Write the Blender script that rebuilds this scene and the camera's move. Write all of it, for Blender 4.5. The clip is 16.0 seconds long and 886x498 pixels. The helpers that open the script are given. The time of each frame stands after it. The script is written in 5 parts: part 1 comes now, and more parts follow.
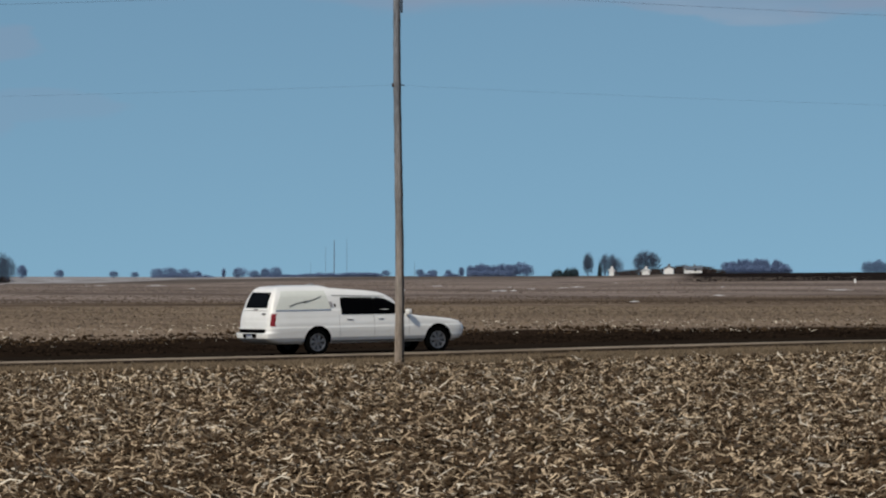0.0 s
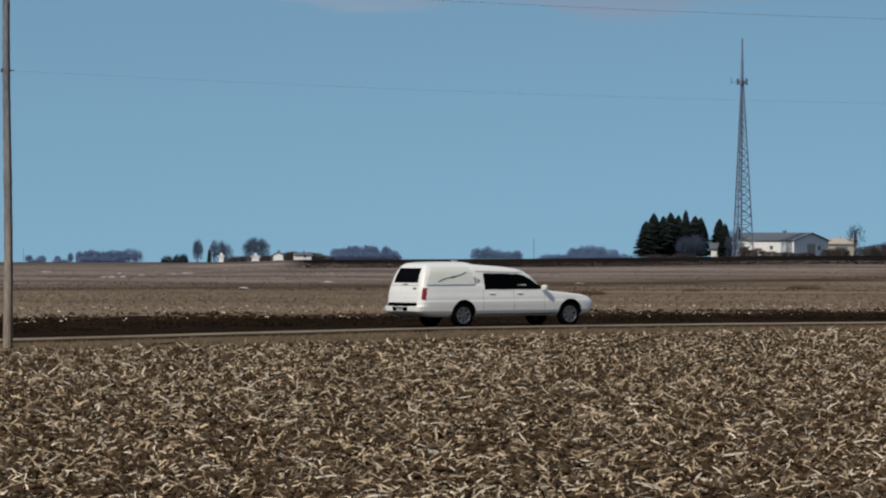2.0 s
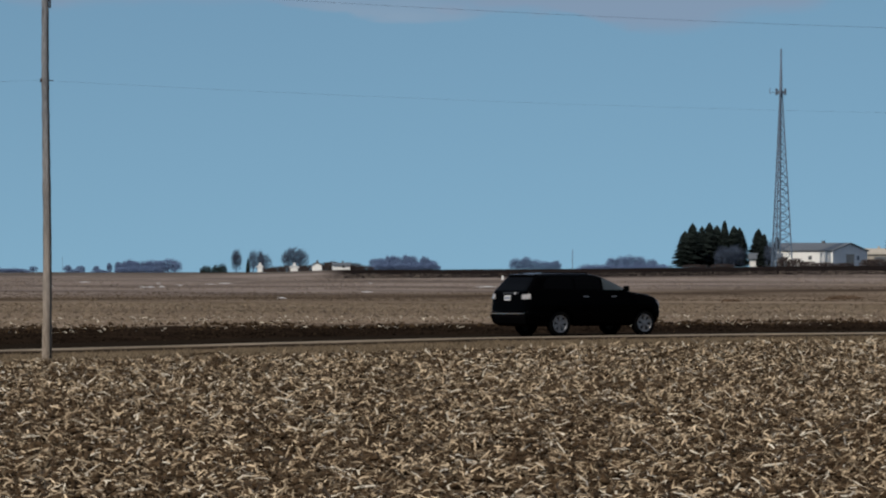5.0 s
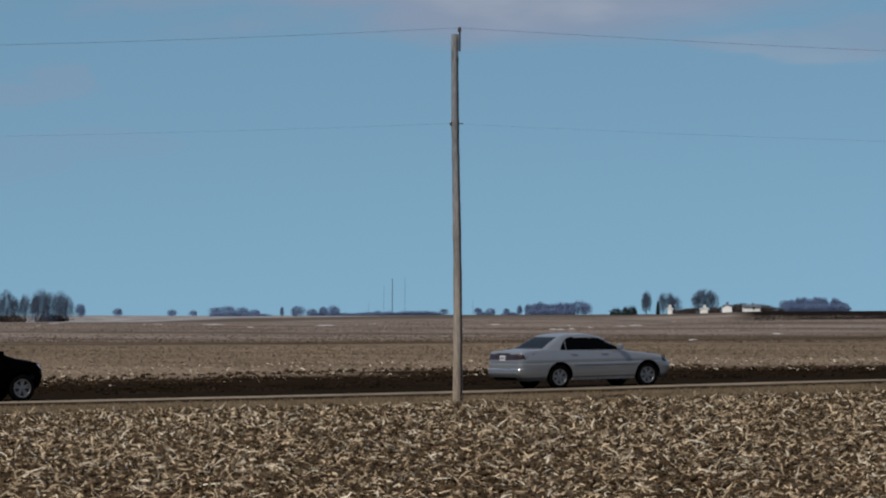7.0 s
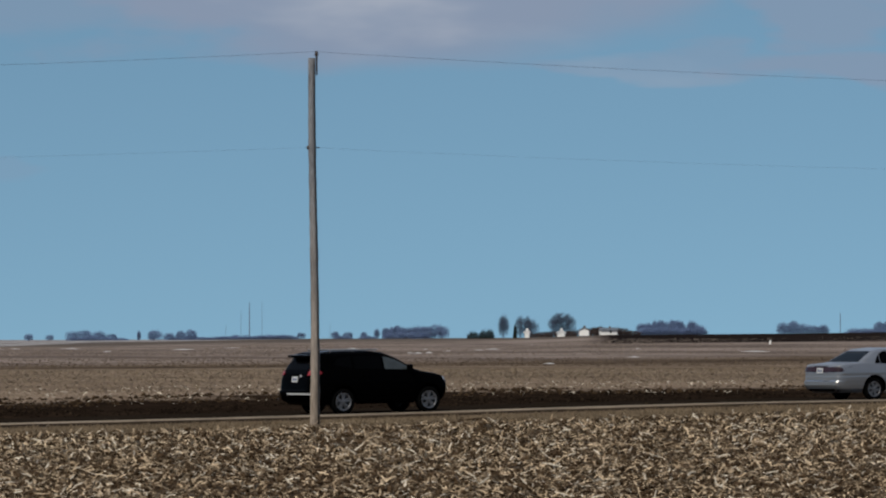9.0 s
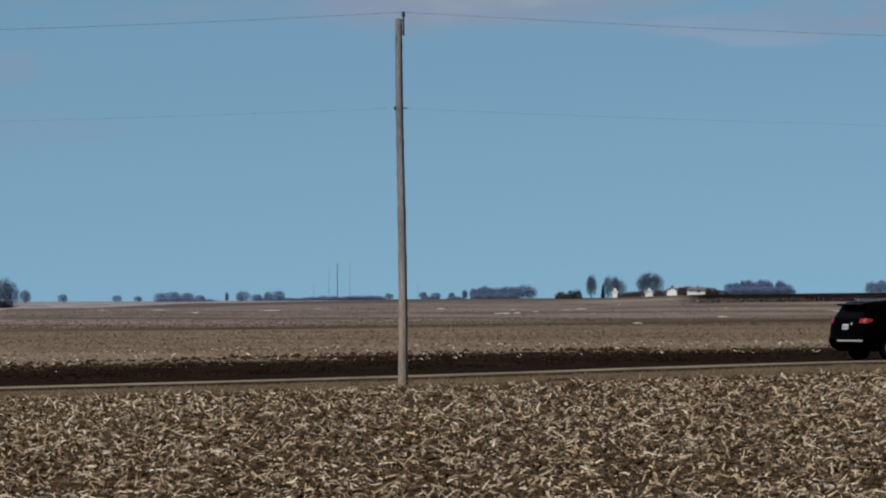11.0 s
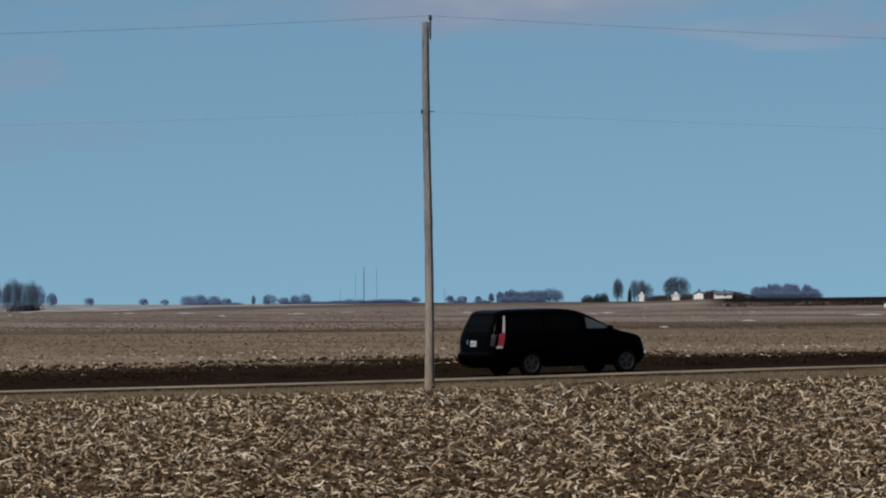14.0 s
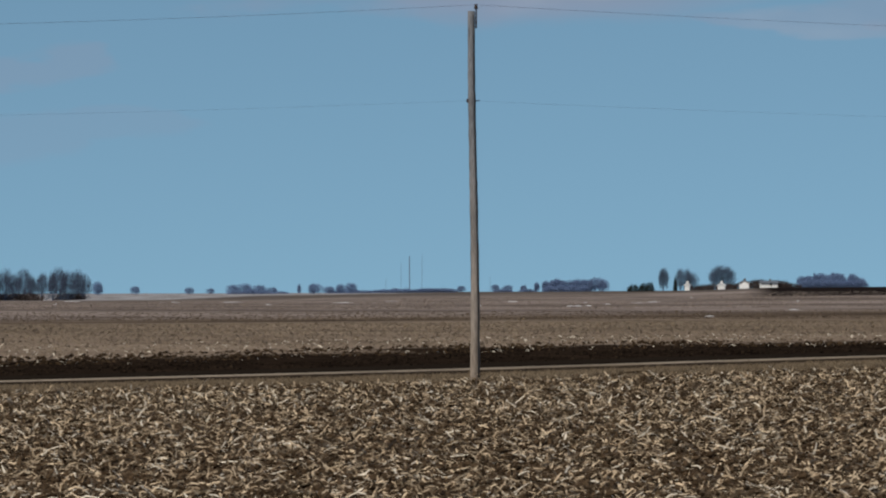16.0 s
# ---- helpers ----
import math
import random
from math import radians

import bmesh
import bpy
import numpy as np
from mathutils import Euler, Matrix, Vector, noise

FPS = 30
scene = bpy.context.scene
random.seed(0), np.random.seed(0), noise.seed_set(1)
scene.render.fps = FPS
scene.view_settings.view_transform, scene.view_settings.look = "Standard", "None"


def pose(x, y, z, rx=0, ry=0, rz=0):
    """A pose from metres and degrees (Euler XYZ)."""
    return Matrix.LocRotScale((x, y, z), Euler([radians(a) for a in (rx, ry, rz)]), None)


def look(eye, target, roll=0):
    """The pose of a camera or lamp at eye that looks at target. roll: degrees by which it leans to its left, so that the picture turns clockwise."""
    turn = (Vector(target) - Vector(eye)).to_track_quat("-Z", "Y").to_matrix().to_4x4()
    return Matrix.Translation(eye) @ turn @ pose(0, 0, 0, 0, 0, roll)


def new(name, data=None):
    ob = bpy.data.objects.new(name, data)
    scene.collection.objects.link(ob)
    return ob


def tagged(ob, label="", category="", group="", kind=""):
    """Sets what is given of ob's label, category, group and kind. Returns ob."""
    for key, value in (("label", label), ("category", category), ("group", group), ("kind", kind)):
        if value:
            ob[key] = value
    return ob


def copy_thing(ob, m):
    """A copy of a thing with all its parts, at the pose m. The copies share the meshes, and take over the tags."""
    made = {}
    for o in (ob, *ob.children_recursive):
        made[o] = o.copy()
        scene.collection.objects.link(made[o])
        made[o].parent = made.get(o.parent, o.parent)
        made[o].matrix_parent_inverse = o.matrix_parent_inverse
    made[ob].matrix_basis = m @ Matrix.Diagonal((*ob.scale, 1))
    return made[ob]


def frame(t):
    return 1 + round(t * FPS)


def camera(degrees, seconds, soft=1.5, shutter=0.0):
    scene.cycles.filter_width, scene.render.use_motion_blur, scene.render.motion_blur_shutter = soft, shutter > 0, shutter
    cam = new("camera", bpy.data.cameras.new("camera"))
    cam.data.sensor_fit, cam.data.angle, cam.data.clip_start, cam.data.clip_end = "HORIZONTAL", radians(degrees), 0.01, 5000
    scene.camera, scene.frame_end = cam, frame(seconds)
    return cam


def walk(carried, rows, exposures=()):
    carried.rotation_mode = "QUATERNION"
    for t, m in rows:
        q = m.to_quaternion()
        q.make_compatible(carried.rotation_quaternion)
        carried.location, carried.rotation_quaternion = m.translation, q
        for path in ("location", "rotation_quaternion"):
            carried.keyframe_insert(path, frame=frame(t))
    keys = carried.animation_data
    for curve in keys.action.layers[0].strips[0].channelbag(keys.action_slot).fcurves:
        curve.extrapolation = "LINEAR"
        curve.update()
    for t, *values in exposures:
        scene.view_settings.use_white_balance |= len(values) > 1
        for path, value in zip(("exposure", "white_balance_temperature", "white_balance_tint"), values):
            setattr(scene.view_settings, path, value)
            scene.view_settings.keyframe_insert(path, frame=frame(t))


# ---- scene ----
cam = camera(9.44, 16.0, soft=2.15)
EYE = 2.04
# seconds, bearing to the right, pitch up, lean: a hand-held camera that only turns
ROWS = [
    (0.0, 0.463, 0.284, 0.156),
    (0.3, 0.467, 0.286, 0.099),
    (0.5, 0.929, 0.289, 0.062),
    (0.7, 2.118, 0.300, 0.160),
    (0.8, 2.644, 0.307, 0.208),
    (0.9, 3.031, 0.312, 0.258),
    (1.0, 3.130, 0.319, 0.307),
    (1.3, 3.210, 0.347, 0.266),
    (1.5, 3.299, 0.366, 0.239),
    (1.8, 3.921, 0.239, 0.264),
    (2.0, 4.631, 0.154, 0.281),
    (2.2, 5.157, 0.042, 0.314),
    (2.5, 5.463, -0.124, 0.363),
    (2.7, 5.696, -0.214, 0.361),
    (3.0, 5.898, -0.350, 0.357),
    (3.3, 5.870, -0.408, 0.276),
    (3.5, 5.492, -0.446, 0.222),
    (3.7, 4.977, -0.470, 0.127),
    (4.2, 4.150, -0.300, 0.150),
    (4.8, 4.100, 0.100, 0.250),
    (5.4, 4.500, 0.550, 0.350),
    (5.8, 4.394, 0.735, 0.258),
    (6.0, 4.080, 0.806, 0.231),
    (6.3, 2.656, 0.775, 0.272),
    (6.5, 1.852, 0.755, 0.298),
    (6.7, 0.834, 0.730, 0.229),
    (7.0, -0.158, 0.694, 0.126),
    (7.2, -0.335, 0.728, 0.094),
    (7.5, -0.080, 0.780, 0.046),
    (7.8, 0.516, 0.915, 0.160),
    (8.0, 0.680, 1.006, 0.235),
    (8.5, 1.094, 1.120, 0.181),
    (8.7, 1.202, 1.043, 0.069),
    (9.4, 1.500, 0.900, 0.080),
    (10.2, 1.450, 0.680, 0.120),
    (10.8, 0.817, 0.558, 0.129),
    (11.0, 0.428, 0.527, -0.148),
    (11.5, -0.078, 0.525, -0.243),
    (12.0, -0.372, 0.650, -0.246),
    (12.5, -0.067, 0.788, -0.124),
    (13.0, 0.276, 0.849, -0.098),
    (13.5, 0.329, 0.822, -0.163),
    (14.0, 0.144, 0.565, -0.098),
    (14.5, -0.072, 0.428, -0.124),
    (15.0, -0.281, 0.359, -0.109),
    (15.5, -0.441, 0.358, -0.086),
    (16.0, -0.342, 0.449, -0.048),
]
walk(cam, [(t, pose(0, 0, EYE, 90 + pitch, -lean, -bearing)) for t, bearing, pitch, lean in ROWS],
     exposures=[(0.0, 0.05, 6600, 9.5), (16.0, 0.05, 6600, 9.5)])

# ---- world, sun ----
SUN_SIDE, SUN_UP = 37.0, 42.0  # degrees to the left of straight behind the camera, degrees above the horizon
to_sun = Vector((-math.sin(radians(SUN_SIDE)) * math.cos(radians(SUN_UP)), -math.cos(radians(SUN_SIDE)) * math.cos(radians(SUN_UP)), math.sin(radians(SUN_UP))))
world = bpy.data.worlds.new("world")
scene.world = world
world.use_nodes = True
wn, wl = world.node_tree.nodes, world.node_tree.links
sky = wn.new("ShaderNodeTexSky")
sky.sky_type, sky.sun_disc = "NISHITA", False
sky.sun_elevation, sky.sun_rotation = radians(SUN_UP), math.atan2(to_sun.x, to_sun.y)
sky.altitude, sky.air_density, sky.dust_density, sky.ozone_density = 300, 1.0, 0.2, 1.6
# the clear blue of the upper sky reaches far down on this dry day
view = wn.new("ShaderNodeTexCoord")
parts = wn.new("ShaderNodeSeparateXYZ")
wl.new(view.outputs["Generated"], parts.inputs[0])


def world_sum(op, a, b):
    n = wn.new("ShaderNodeMath")
    n.operation = op
    for i, v in enumerate((a, b)):
        if isinstance(v, (int, float)):
            n.inputs[i].default_value = v
        else:
            wl.new(v, n.inputs[i])
    return n.outputs[0]


def world_ramp(v, a, b, lo=0.0, hi=1.0):
    n = wn.new("ShaderNodeMapRange")
    n.interpolation_type = "SMOOTHSTEP"
    for key, value in (("From Min", a), ("From Max", b), ("To Min", lo), ("To Max", hi)):
        n.inputs[key].default_value = value
    wl.new(v, n.inputs["Value"])
    return n.outputs[0]


lifted = wn.new("ShaderNodeCombineXYZ")
for i in (0, 1):
    wl.new(parts.outputs[i], lifted.inputs[i])
wl.new(world_sum("ADD", world_sum("MULTIPLY", parts.outputs[2], 1.5), 0.24), lifted.inputs[2])
unit = wn.new("ShaderNodeVectorMath")
unit.operation = "NORMALIZE"
wl.new(lifted.outputs[0], unit.inputs[0])
wl.new(unit.outputs[0], sky.inputs["Vector"])
# thin cloud that starts three degrees up, in long flat patches
flat = wn.new("ShaderNodeMapping")
flat.inputs["Scale"].default_value, flat.inputs["Location"].default_value = (1.0, 1.0, 3.2), (0.03, 0.2, 0.0)
wl.new(view.outputs["Generated"], flat.inputs["Vector"])
puffs = wn.new("ShaderNodeTexNoise")
puffs.inputs["Scale"].default_value, puffs.inputs["Detail"].default_value, puffs.inputs["Roughness"].default_value = 11.0, 5, 0.5
wl.new(flat.outputs[0], puffs.inputs["Vector"])
drift = wn.new("ShaderNodeTexNoise")
drift.inputs["Scale"].default_value, drift.inputs["Detail"].default_value = 26.0, 4
wl.new(flat.outputs[0], drift.inputs["Vector"])
swirl = world_sum("SUBTRACT", drift.outputs["Fac"], 0.5)
aside = world_sum("ADD", world_sum("DIVIDE", parts.outputs[0], world_sum("MAXIMUM", parts.outputs[1], 0.02)), world_sum("MULTIPLY", swirl, 0.10))
above = world_sum("ADD", parts.outputs[2], world_sum("MULTIPLY", swirl, 0.018))
cover = world_sum("MULTIPLY", world_ramp(puffs.outputs["Fac"], 0.20, 0.50), world_ramp(parts.outputs[2], 0.072, 0.10, 0.0, 0.9))
# long flat clouds: tangent of the bearing and of the height, half length, half thickness, density
for cx, cz, half, thick, dense in ((0.015, 0.0700, 0.066, 0.0212, 0.95), (-0.045, 0.066, 0.030, 0.009, 0.45), (0.072, 0.0515, 0.032, 0.0040, 0.42), (0.112, 0.0512, 0.036, 0.0045, 0.65),
                                   (0.103, 0.062, 0.024, 0.008, 0.60), (-0.079, 0.0420, 0.012, 0.0035, 0.35), (-0.078, 0.0300, 0.014, 0.0050, 0.20), (0.16, 0.066, 0.04, 0.006, 0.5), (-0.13, 0.060, 0.05, 0.007, 0.5)):
    ax = world_sum("POWER", world_sum("ABSOLUTE", world_sum("DIVIDE", world_sum("SUBTRACT", aside, cx), half), 0.0), 2.0)
    az = world_sum("POWER", world_sum("ABSOLUTE", world_sum("DIVIDE", world_sum("SUBTRACT", above, cz), thick), 0.0), 2.0)
    one = world_ramp(world_sum("ADD", ax, az), 1.15, 0.35, 0.0, dense)
    cover = world_sum("MAXIMUM", cover, world_sum("MULTIPLY", one, world_ramp(parts.outputs[1], 0.1, 0.3)))
mix = wn.new("ShaderNodeMix")
mix.data_type = "RGBA"
shade = wn.new("ShaderNodeMix")
shade.data_type = "RGBA"
shade.inputs["A"].default_value, shade.inputs["B"].default_value = (2.16, 2.68, 3.70, 1), (3.75, 4.02, 4.7, 1)
wl.new(world_ramp(puffs.outputs["Fac"], 0.52, 0.72), shade.inputs["Factor"])
wl.new(shade.outputs["Result"], mix.inputs["B"])
wl.new(cover, mix.inputs["Factor"])
haze = wn.new("ShaderNodeMix")
haze.data_type, haze.blend_type = "RGBA", "MULTIPLY"
haze.inputs["Factor"].default_value, haze.inputs["B"].default_value = 1.0, (0.83, 0.98, 0.885, 1)
wl.new(sky.outputs[0], haze.inputs["A"])
wl.new(haze.outputs["Result"], mix.inputs["A"])
back = wn["Background"]
back.inputs["Strength"].default_value = 0.108
wl.new(mix.outputs["Result"], back.inputs["Color"])
sun = new("sun", bpy.data.lights.new("sun", "SUN"))
sun.data.energy, sun.data.angle, sun.data.color = 3.25, radians(0.5), (1.0, 0.92, 0.79)
sun.matrix_world = look(to_sun * 50, (0, 0, 0))

# ---- the plan: s runs along the road to the right, n across it, away from the camera ----
YAW = 29.5
RC, RS = math.cos(radians(YAW)), math.sin(radians(YAW))
# the height of the road along its length
CLIMB = ((-60, -0.90), (-30, -0.50), (-14, -0.275), (-1, -0.085), (13.5, 0.215), (25, 0.31), (45, 0.39), (90, 0.43))


def road(s, n, z=0.0):
    return Vector((s * RC - n * RS, 147 + s * RS + n * RC, z))


def step(a, b, v):
    v = np.clip((np.asarray(v, float) - a) / (b - a), 0, 1)
    return v * v * (3 - 2 * v)


ACROSS = ((-500, -0.10), (-60, -0.12), (-9, -0.10), (-8.4, -0.13), (-1.75, -0.085), (-1.6, -0.05), (-0.45, -0.012), (-0.3, -0.04),
          (5.8, -0.04), (6.6, -0.05), (8, -0.20), (9.5, -0.18), (12, -0.05), (40, 0.0), (9000, 0.0))


def land(x, y):
    """The height of the ground."""
    x, y = np.asarray(x, float), np.asarray(y, float)
    s, n = x * RC + (y - 147) * RS, -x * RS + (y - 147) * RC
    z = np.interp(n, [p[0] for p in ACROSS], [p[1] for p in ACROSS])
    climb = sum(np.interp(s + d, [p[0] for p in CLIMB], [p[1] for p in CLIMB]) for d in (-4, -2, 0, 2, 4)) / 5
    z = z + climb * (1 - step(40, 260, n)) * step(-140, -60, n)
    side = x / np.maximum(y, 1)
    flat = step(-0.004, -0.032, side)
    rise = 1.40 * step(600, 1700, y) * (1 - flat) - 2.6 * step(-0.045, -0.075, side) * np.exp(-(((y - 2150) / 550) ** 2))
    ridge = np.interp(side, (0.0, 0.035, 0.055, 0.09, 0.147, 0.25), (0, 1.45, 3.0, 3.3, 4.9, 5.1)) * step(500, 1600, y)
    return z + np.where(side < 0, rise, np.maximum(rise, ridge))


def at(bearing, distance, lift=0.0):
    """The place on the ground at a bearing to the right of the pole, in degrees."""
    x, y = distance * math.sin(radians(bearing)), distance * math.cos(radians(bearing))
    return Vector((x, y, float(land(x, y)) + lift))


# ---- materials ----
def material(name, colour, rough=0.8, metal=0.0, grain=0.0, scale=20.0, bump=0.0, island=0.0, coat=0.0, second=None, stretch=(1, 1, 1), big=0.0):
    """A surface with two scales of variation: colour mottled towards second by noise, and fine relief."""
    m = bpy.data.materials.new(name)
    m.use_nodes = True
    nodes, links = m.node_tree.nodes, m.node_tree.links
    shader = nodes["Principled BSDF"]
    shader.inputs["Base Color"].default_value = (*colour, 1)
    shader.inputs["Roughness"].default_value, shader.inputs["Metallic"].default_value = rough, metal
    shader.inputs["Coat Weight"].default_value = coat
    if rough >= 0.8:
        shader.inputs["Specular IOR Level"].default_value = 0.0 if rough >= 0.85 else 0.08
    if not (grain or bump or island):
        return m
    place = nodes.new("ShaderNodeTexCoord")
    turn = nodes.new("ShaderNodeMapping")
    turn.inputs["Scale"].default_value = stretch
    links.new(place.outputs["Object"], turn.inputs["Vector"])
    fine, broad = nodes.new("ShaderNodeTexNoise"), nodes.new("ShaderNodeTexNoise")
    fine.inputs["Scale"].default_value, fine.inputs["Detail"].default_value = scale, 6
    broad.inputs["Scale"].default_value, broad.inputs["Detail"].default_value = (big or scale / 9), 3
    for n in (fine, broad):
        links.new(turn.outputs[0], n.inputs["Vector"])
    mean = nodes.new("ShaderNodeMath")
    mean.operation = "ADD"
    links.new(fine.outputs["Fac"], mean.inputs[0])
    links.new(broad.outputs["Fac"], mean.inputs[1])
    spread = nodes.new("ShaderNodeMapRange")
    spread.inputs["From Min"].default_value, spread.inputs["From Max"].default_value = 0.72, 1.28
    links.new(mean.outputs[0], spread.inputs["Value"])
    mix = nodes.new("ShaderNodeMix")
    mix.data_type = "RGBA"
    other = second or tuple(c * (1 - grain) for c in colour)
    mix.inputs["A"].default_value, mix.inputs["B"].default_value = (*colour, 1), (*other, 1)
    links.new(spread.outputs[0], mix.inputs["Factor"])
    out = mix.outputs["Result"]
    if island:
        geo, hue = nodes.new("ShaderNodeNewGeometry"), nodes.new("ShaderNodeHueSaturation")
        vary = nodes.new("ShaderNodeMapRange")
        vary.inputs["To Min"].default_value, vary.inputs["To Max"].default_value = 1 - island, 1 + island
        links.new(geo.outputs["Random Per Island"], vary.inputs["Value"])
        links.new(vary.outputs[0], hue.inputs["Value"])
        links.new(out, hue.inputs["Color"])
        out = hue.outputs["Color"]
    links.new(out, shader.inputs["Base Color"])
    if bump:
        relief = nodes.new("ShaderNodeBump")
        relief.inputs["Strength"].default_value, relief.inputs["Distance"].default_value = min(1, bump * 10), bump
        links.new(fine.outputs["Fac"], relief.inputs["Height"])
        links.new(relief.outputs[0], shader.inputs["Normal"])
    return m


WOOD_POLE = material("weathered_pole_wood", (0.31, 0.293, 0.28), 0.85, grain=0.65, scale=9, bump=0.006, stretch=(6, 6, 0.5))
def weather_pole():
    """The wood is bleached grey high up, tan near the ground."""
    nodes, links = WOOD_POLE.node_tree.nodes, WOOD_POLE.node_tree.links
    shader = nodes["Principled BSDF"]
    place, split, ramp, tint = nodes.new("ShaderNodeTexCoord"), nodes.new("ShaderNodeSeparateXYZ"), nodes.new("ShaderNodeMapRange"), nodes.new("ShaderNodeMix")
    links.new(place.outputs["Object"], split.inputs[0])
    links.new(split.outputs["Z"], ramp.inputs["Value"])
    ramp.inputs["From Min"].default_value, ramp.inputs["From Max"].default_value = 0.5, 6.5
    tint.data_type, tint.blend_type = "RGBA", "MULTIPLY"
    tint.inputs["Factor"].default_value = 1.0
    shade = nodes.new("ShaderNodeMix")
    shade.data_type = "RGBA"
    shade.inputs["A"].default_value, shade.inputs["B"].default_value = (1.10, 0.97, 0.84, 1), (0.82, 0.90, 1.02, 1)
    links.new(ramp.outputs[0], shade.inputs["Factor"])
    links.new(shader.inputs["Base Color"].links[0].from_socket, tint.inputs["A"])
    links.new(shade.outputs["Result"], tint.inputs["B"])
    links.new(tint.outputs["Result"], shader.inputs["Base Color"])


weather_pole()
STEEL = material("galvanised_steel", (0.30, 0.31, 0.32), 0.5, 0.7, grain=0.25, scale=30)
DARK_IRON = material("dark_iron", (0.03, 0.03, 0.032), 0.5, 0.5, grain=0.3, scale=30)
CERAMIC = material("brown_ceramic", (0.05, 0.035, 0.03), 0.25, grain=0.3, scale=30)
WIRE = material("weathered_wire", (0.10, 0.11, 0.13), 0.5, 0.3, grain=0.2, scale=4)
ASPHALT = material("worn_asphalt", (0.018, 0.0135, 0.010), 0.9, grain=0.35, scale=6, bump=0.004, stretch=(0.15, 1, 1))
GRAVEL = material("pale_gravel", (0.31, 0.255, 0.20), 0.95, grain=0.45, scale=3, bump=0.01, stretch=(0.25, 1, 1))
STALK = material("dry_maize_stalk", (0.455, 0.364, 0.255), 0.85, grain=0.35, scale=9, island=0.75, second=(0.165, 0.117, 0.073))
HUSK = material("pale_husk", (0.62, 0.55, 0.44), 0.7, grain=0.3, scale=9, island=0.3)
CLOD = material("soil_clods", (0.072, 0.048, 0.029), 0.95, grain=0.45, scale=12, island=0.4)
DARK_CLOD = material("dark_soil_clods", (0.050, 0.033, 0.020), 0.95, grain=0.45, scale=12, island=0.4)
BLACK_CLOD = material("black_soil_clods", (0.021, 0.0145, 0.010), 0.95, grain=0.4, scale=8, island=0.5)
DRY_GRASS = material("dead_grass", (0.165, 0.126, 0.085), 0.9, grain=0.3, scale=3, island=0.25, second=(0.115, 0.086, 0.056))
PALE_GRASS = material("pale_dead_grass", (0.195, 0.151, 0.114), 0.9, grain=0.3, scale=0.5, island=0.16, second=(0.16, 0.128, 0.092))
FAR_STUBBLE = material("far_stubble", (0.245, 0.200, 0.174), 0.9, grain=0.3, scale=0.3, island=0.22, second=(0.15, 0.12, 0.10))
BROWN_GRASS = material("brown_dead_grass", (0.138, 0.105, 0.078), 0.9, grain=0.3, scale=0.3, island=0.2, second=(0.07, 0.052, 0.038))
SNOW = material("old_snow", (0.60, 0.59, 0.58), 0.7, grain=0.15, scale=0.6)
# blue-grey distance haze is mixed into the base colour of both barks
BARK = material("bluish_hazed_bark", (0.070, 0.090, 0.135), 0.9, grain=0.35, scale=2)
HAZED_BARK = material("hazed_far_twigs", (0.135, 0.190, 0.325), 0.95, grain=0.3, scale=0.5)
NEEDLE = material("dark_needles", (0.022, 0.030, 0.028), 0.9, grain=0.45, scale=0.8, island=0.45)
WEED = material("reddish_dead_weeds", (0.17, 0.115, 0.078), 0.95, grain=0.4, scale=3, island=0.4)
BRUSH = material("brown_brush", (0.075, 0.06, 0.058), 0.95, grain=0.4, scale=0.6, island=0.4)
WHITE_WALL = material("white_siding", (0.78, 0.78, 0.77), 0.7, grain=0.12, scale=0.8)
GREY_ROOF = material("grey_metal_roof", (0.13, 0.145, 0.165), 0.6, 0.2, grain=0.25, scale=0.6)
TAN_WALL = material("tan_siding", (0.42, 0.38, 0.33), 0.8, grain=0.2, scale=0.8)
DARK_GAP = material("dark_opening", (0.02, 0.02, 0.022), 0.7, grain=0.2, scale=2)
# tower and masts: bluish haze of the distance painted into the steel colour
HAZED_STEEL = material("hazed_tower_steel", (0.15, 0.205, 0.28), 0.6, 0.3, grain=0.2, scale=0.4)


def paint(name, colour, rough, coat, dust):
    """Car paint: a clear coat over the colour, with road dust towards the sills."""
    m = material(name, colour, rough, 0.0, grain=0.06, scale=3, coat=coat)
    nodes, links = m.node_tree.nodes, m.node_tree.links
    shader = nodes["Principled BSDF"]
    shader.inputs["Coat Roughness"].default_value = 0.08
    grit = nodes.new("ShaderNodeTexNoise")
    grit.inputs["Scale"].default_value, grit.inputs["Detail"].default_value = 4.0, 5
    cut = nodes.new("ShaderNodeMapRange")
    cut.inputs["From Min"].default_value, cut.inputs["From Max"].default_value = 0.45, 0.75
    cut.inputs["To Max"].default_value = dust
    mix = nodes.new("ShaderNodeMix")
    mix.data_type = "RGBA"
    mix.inputs["B"].default_value = (0.30, 0.26, 0.21, 1)
    links.new(grit.outputs["Fac"], cut.inputs["Value"])
    links.new(cut.outputs[0], mix.inputs["Factor"])
    links.new(shader.inputs["Base Color"].links[0].from_socket, mix.inputs["A"])
    links.new(mix.outputs["Result"], shader.inputs["Base Color"])
    return m


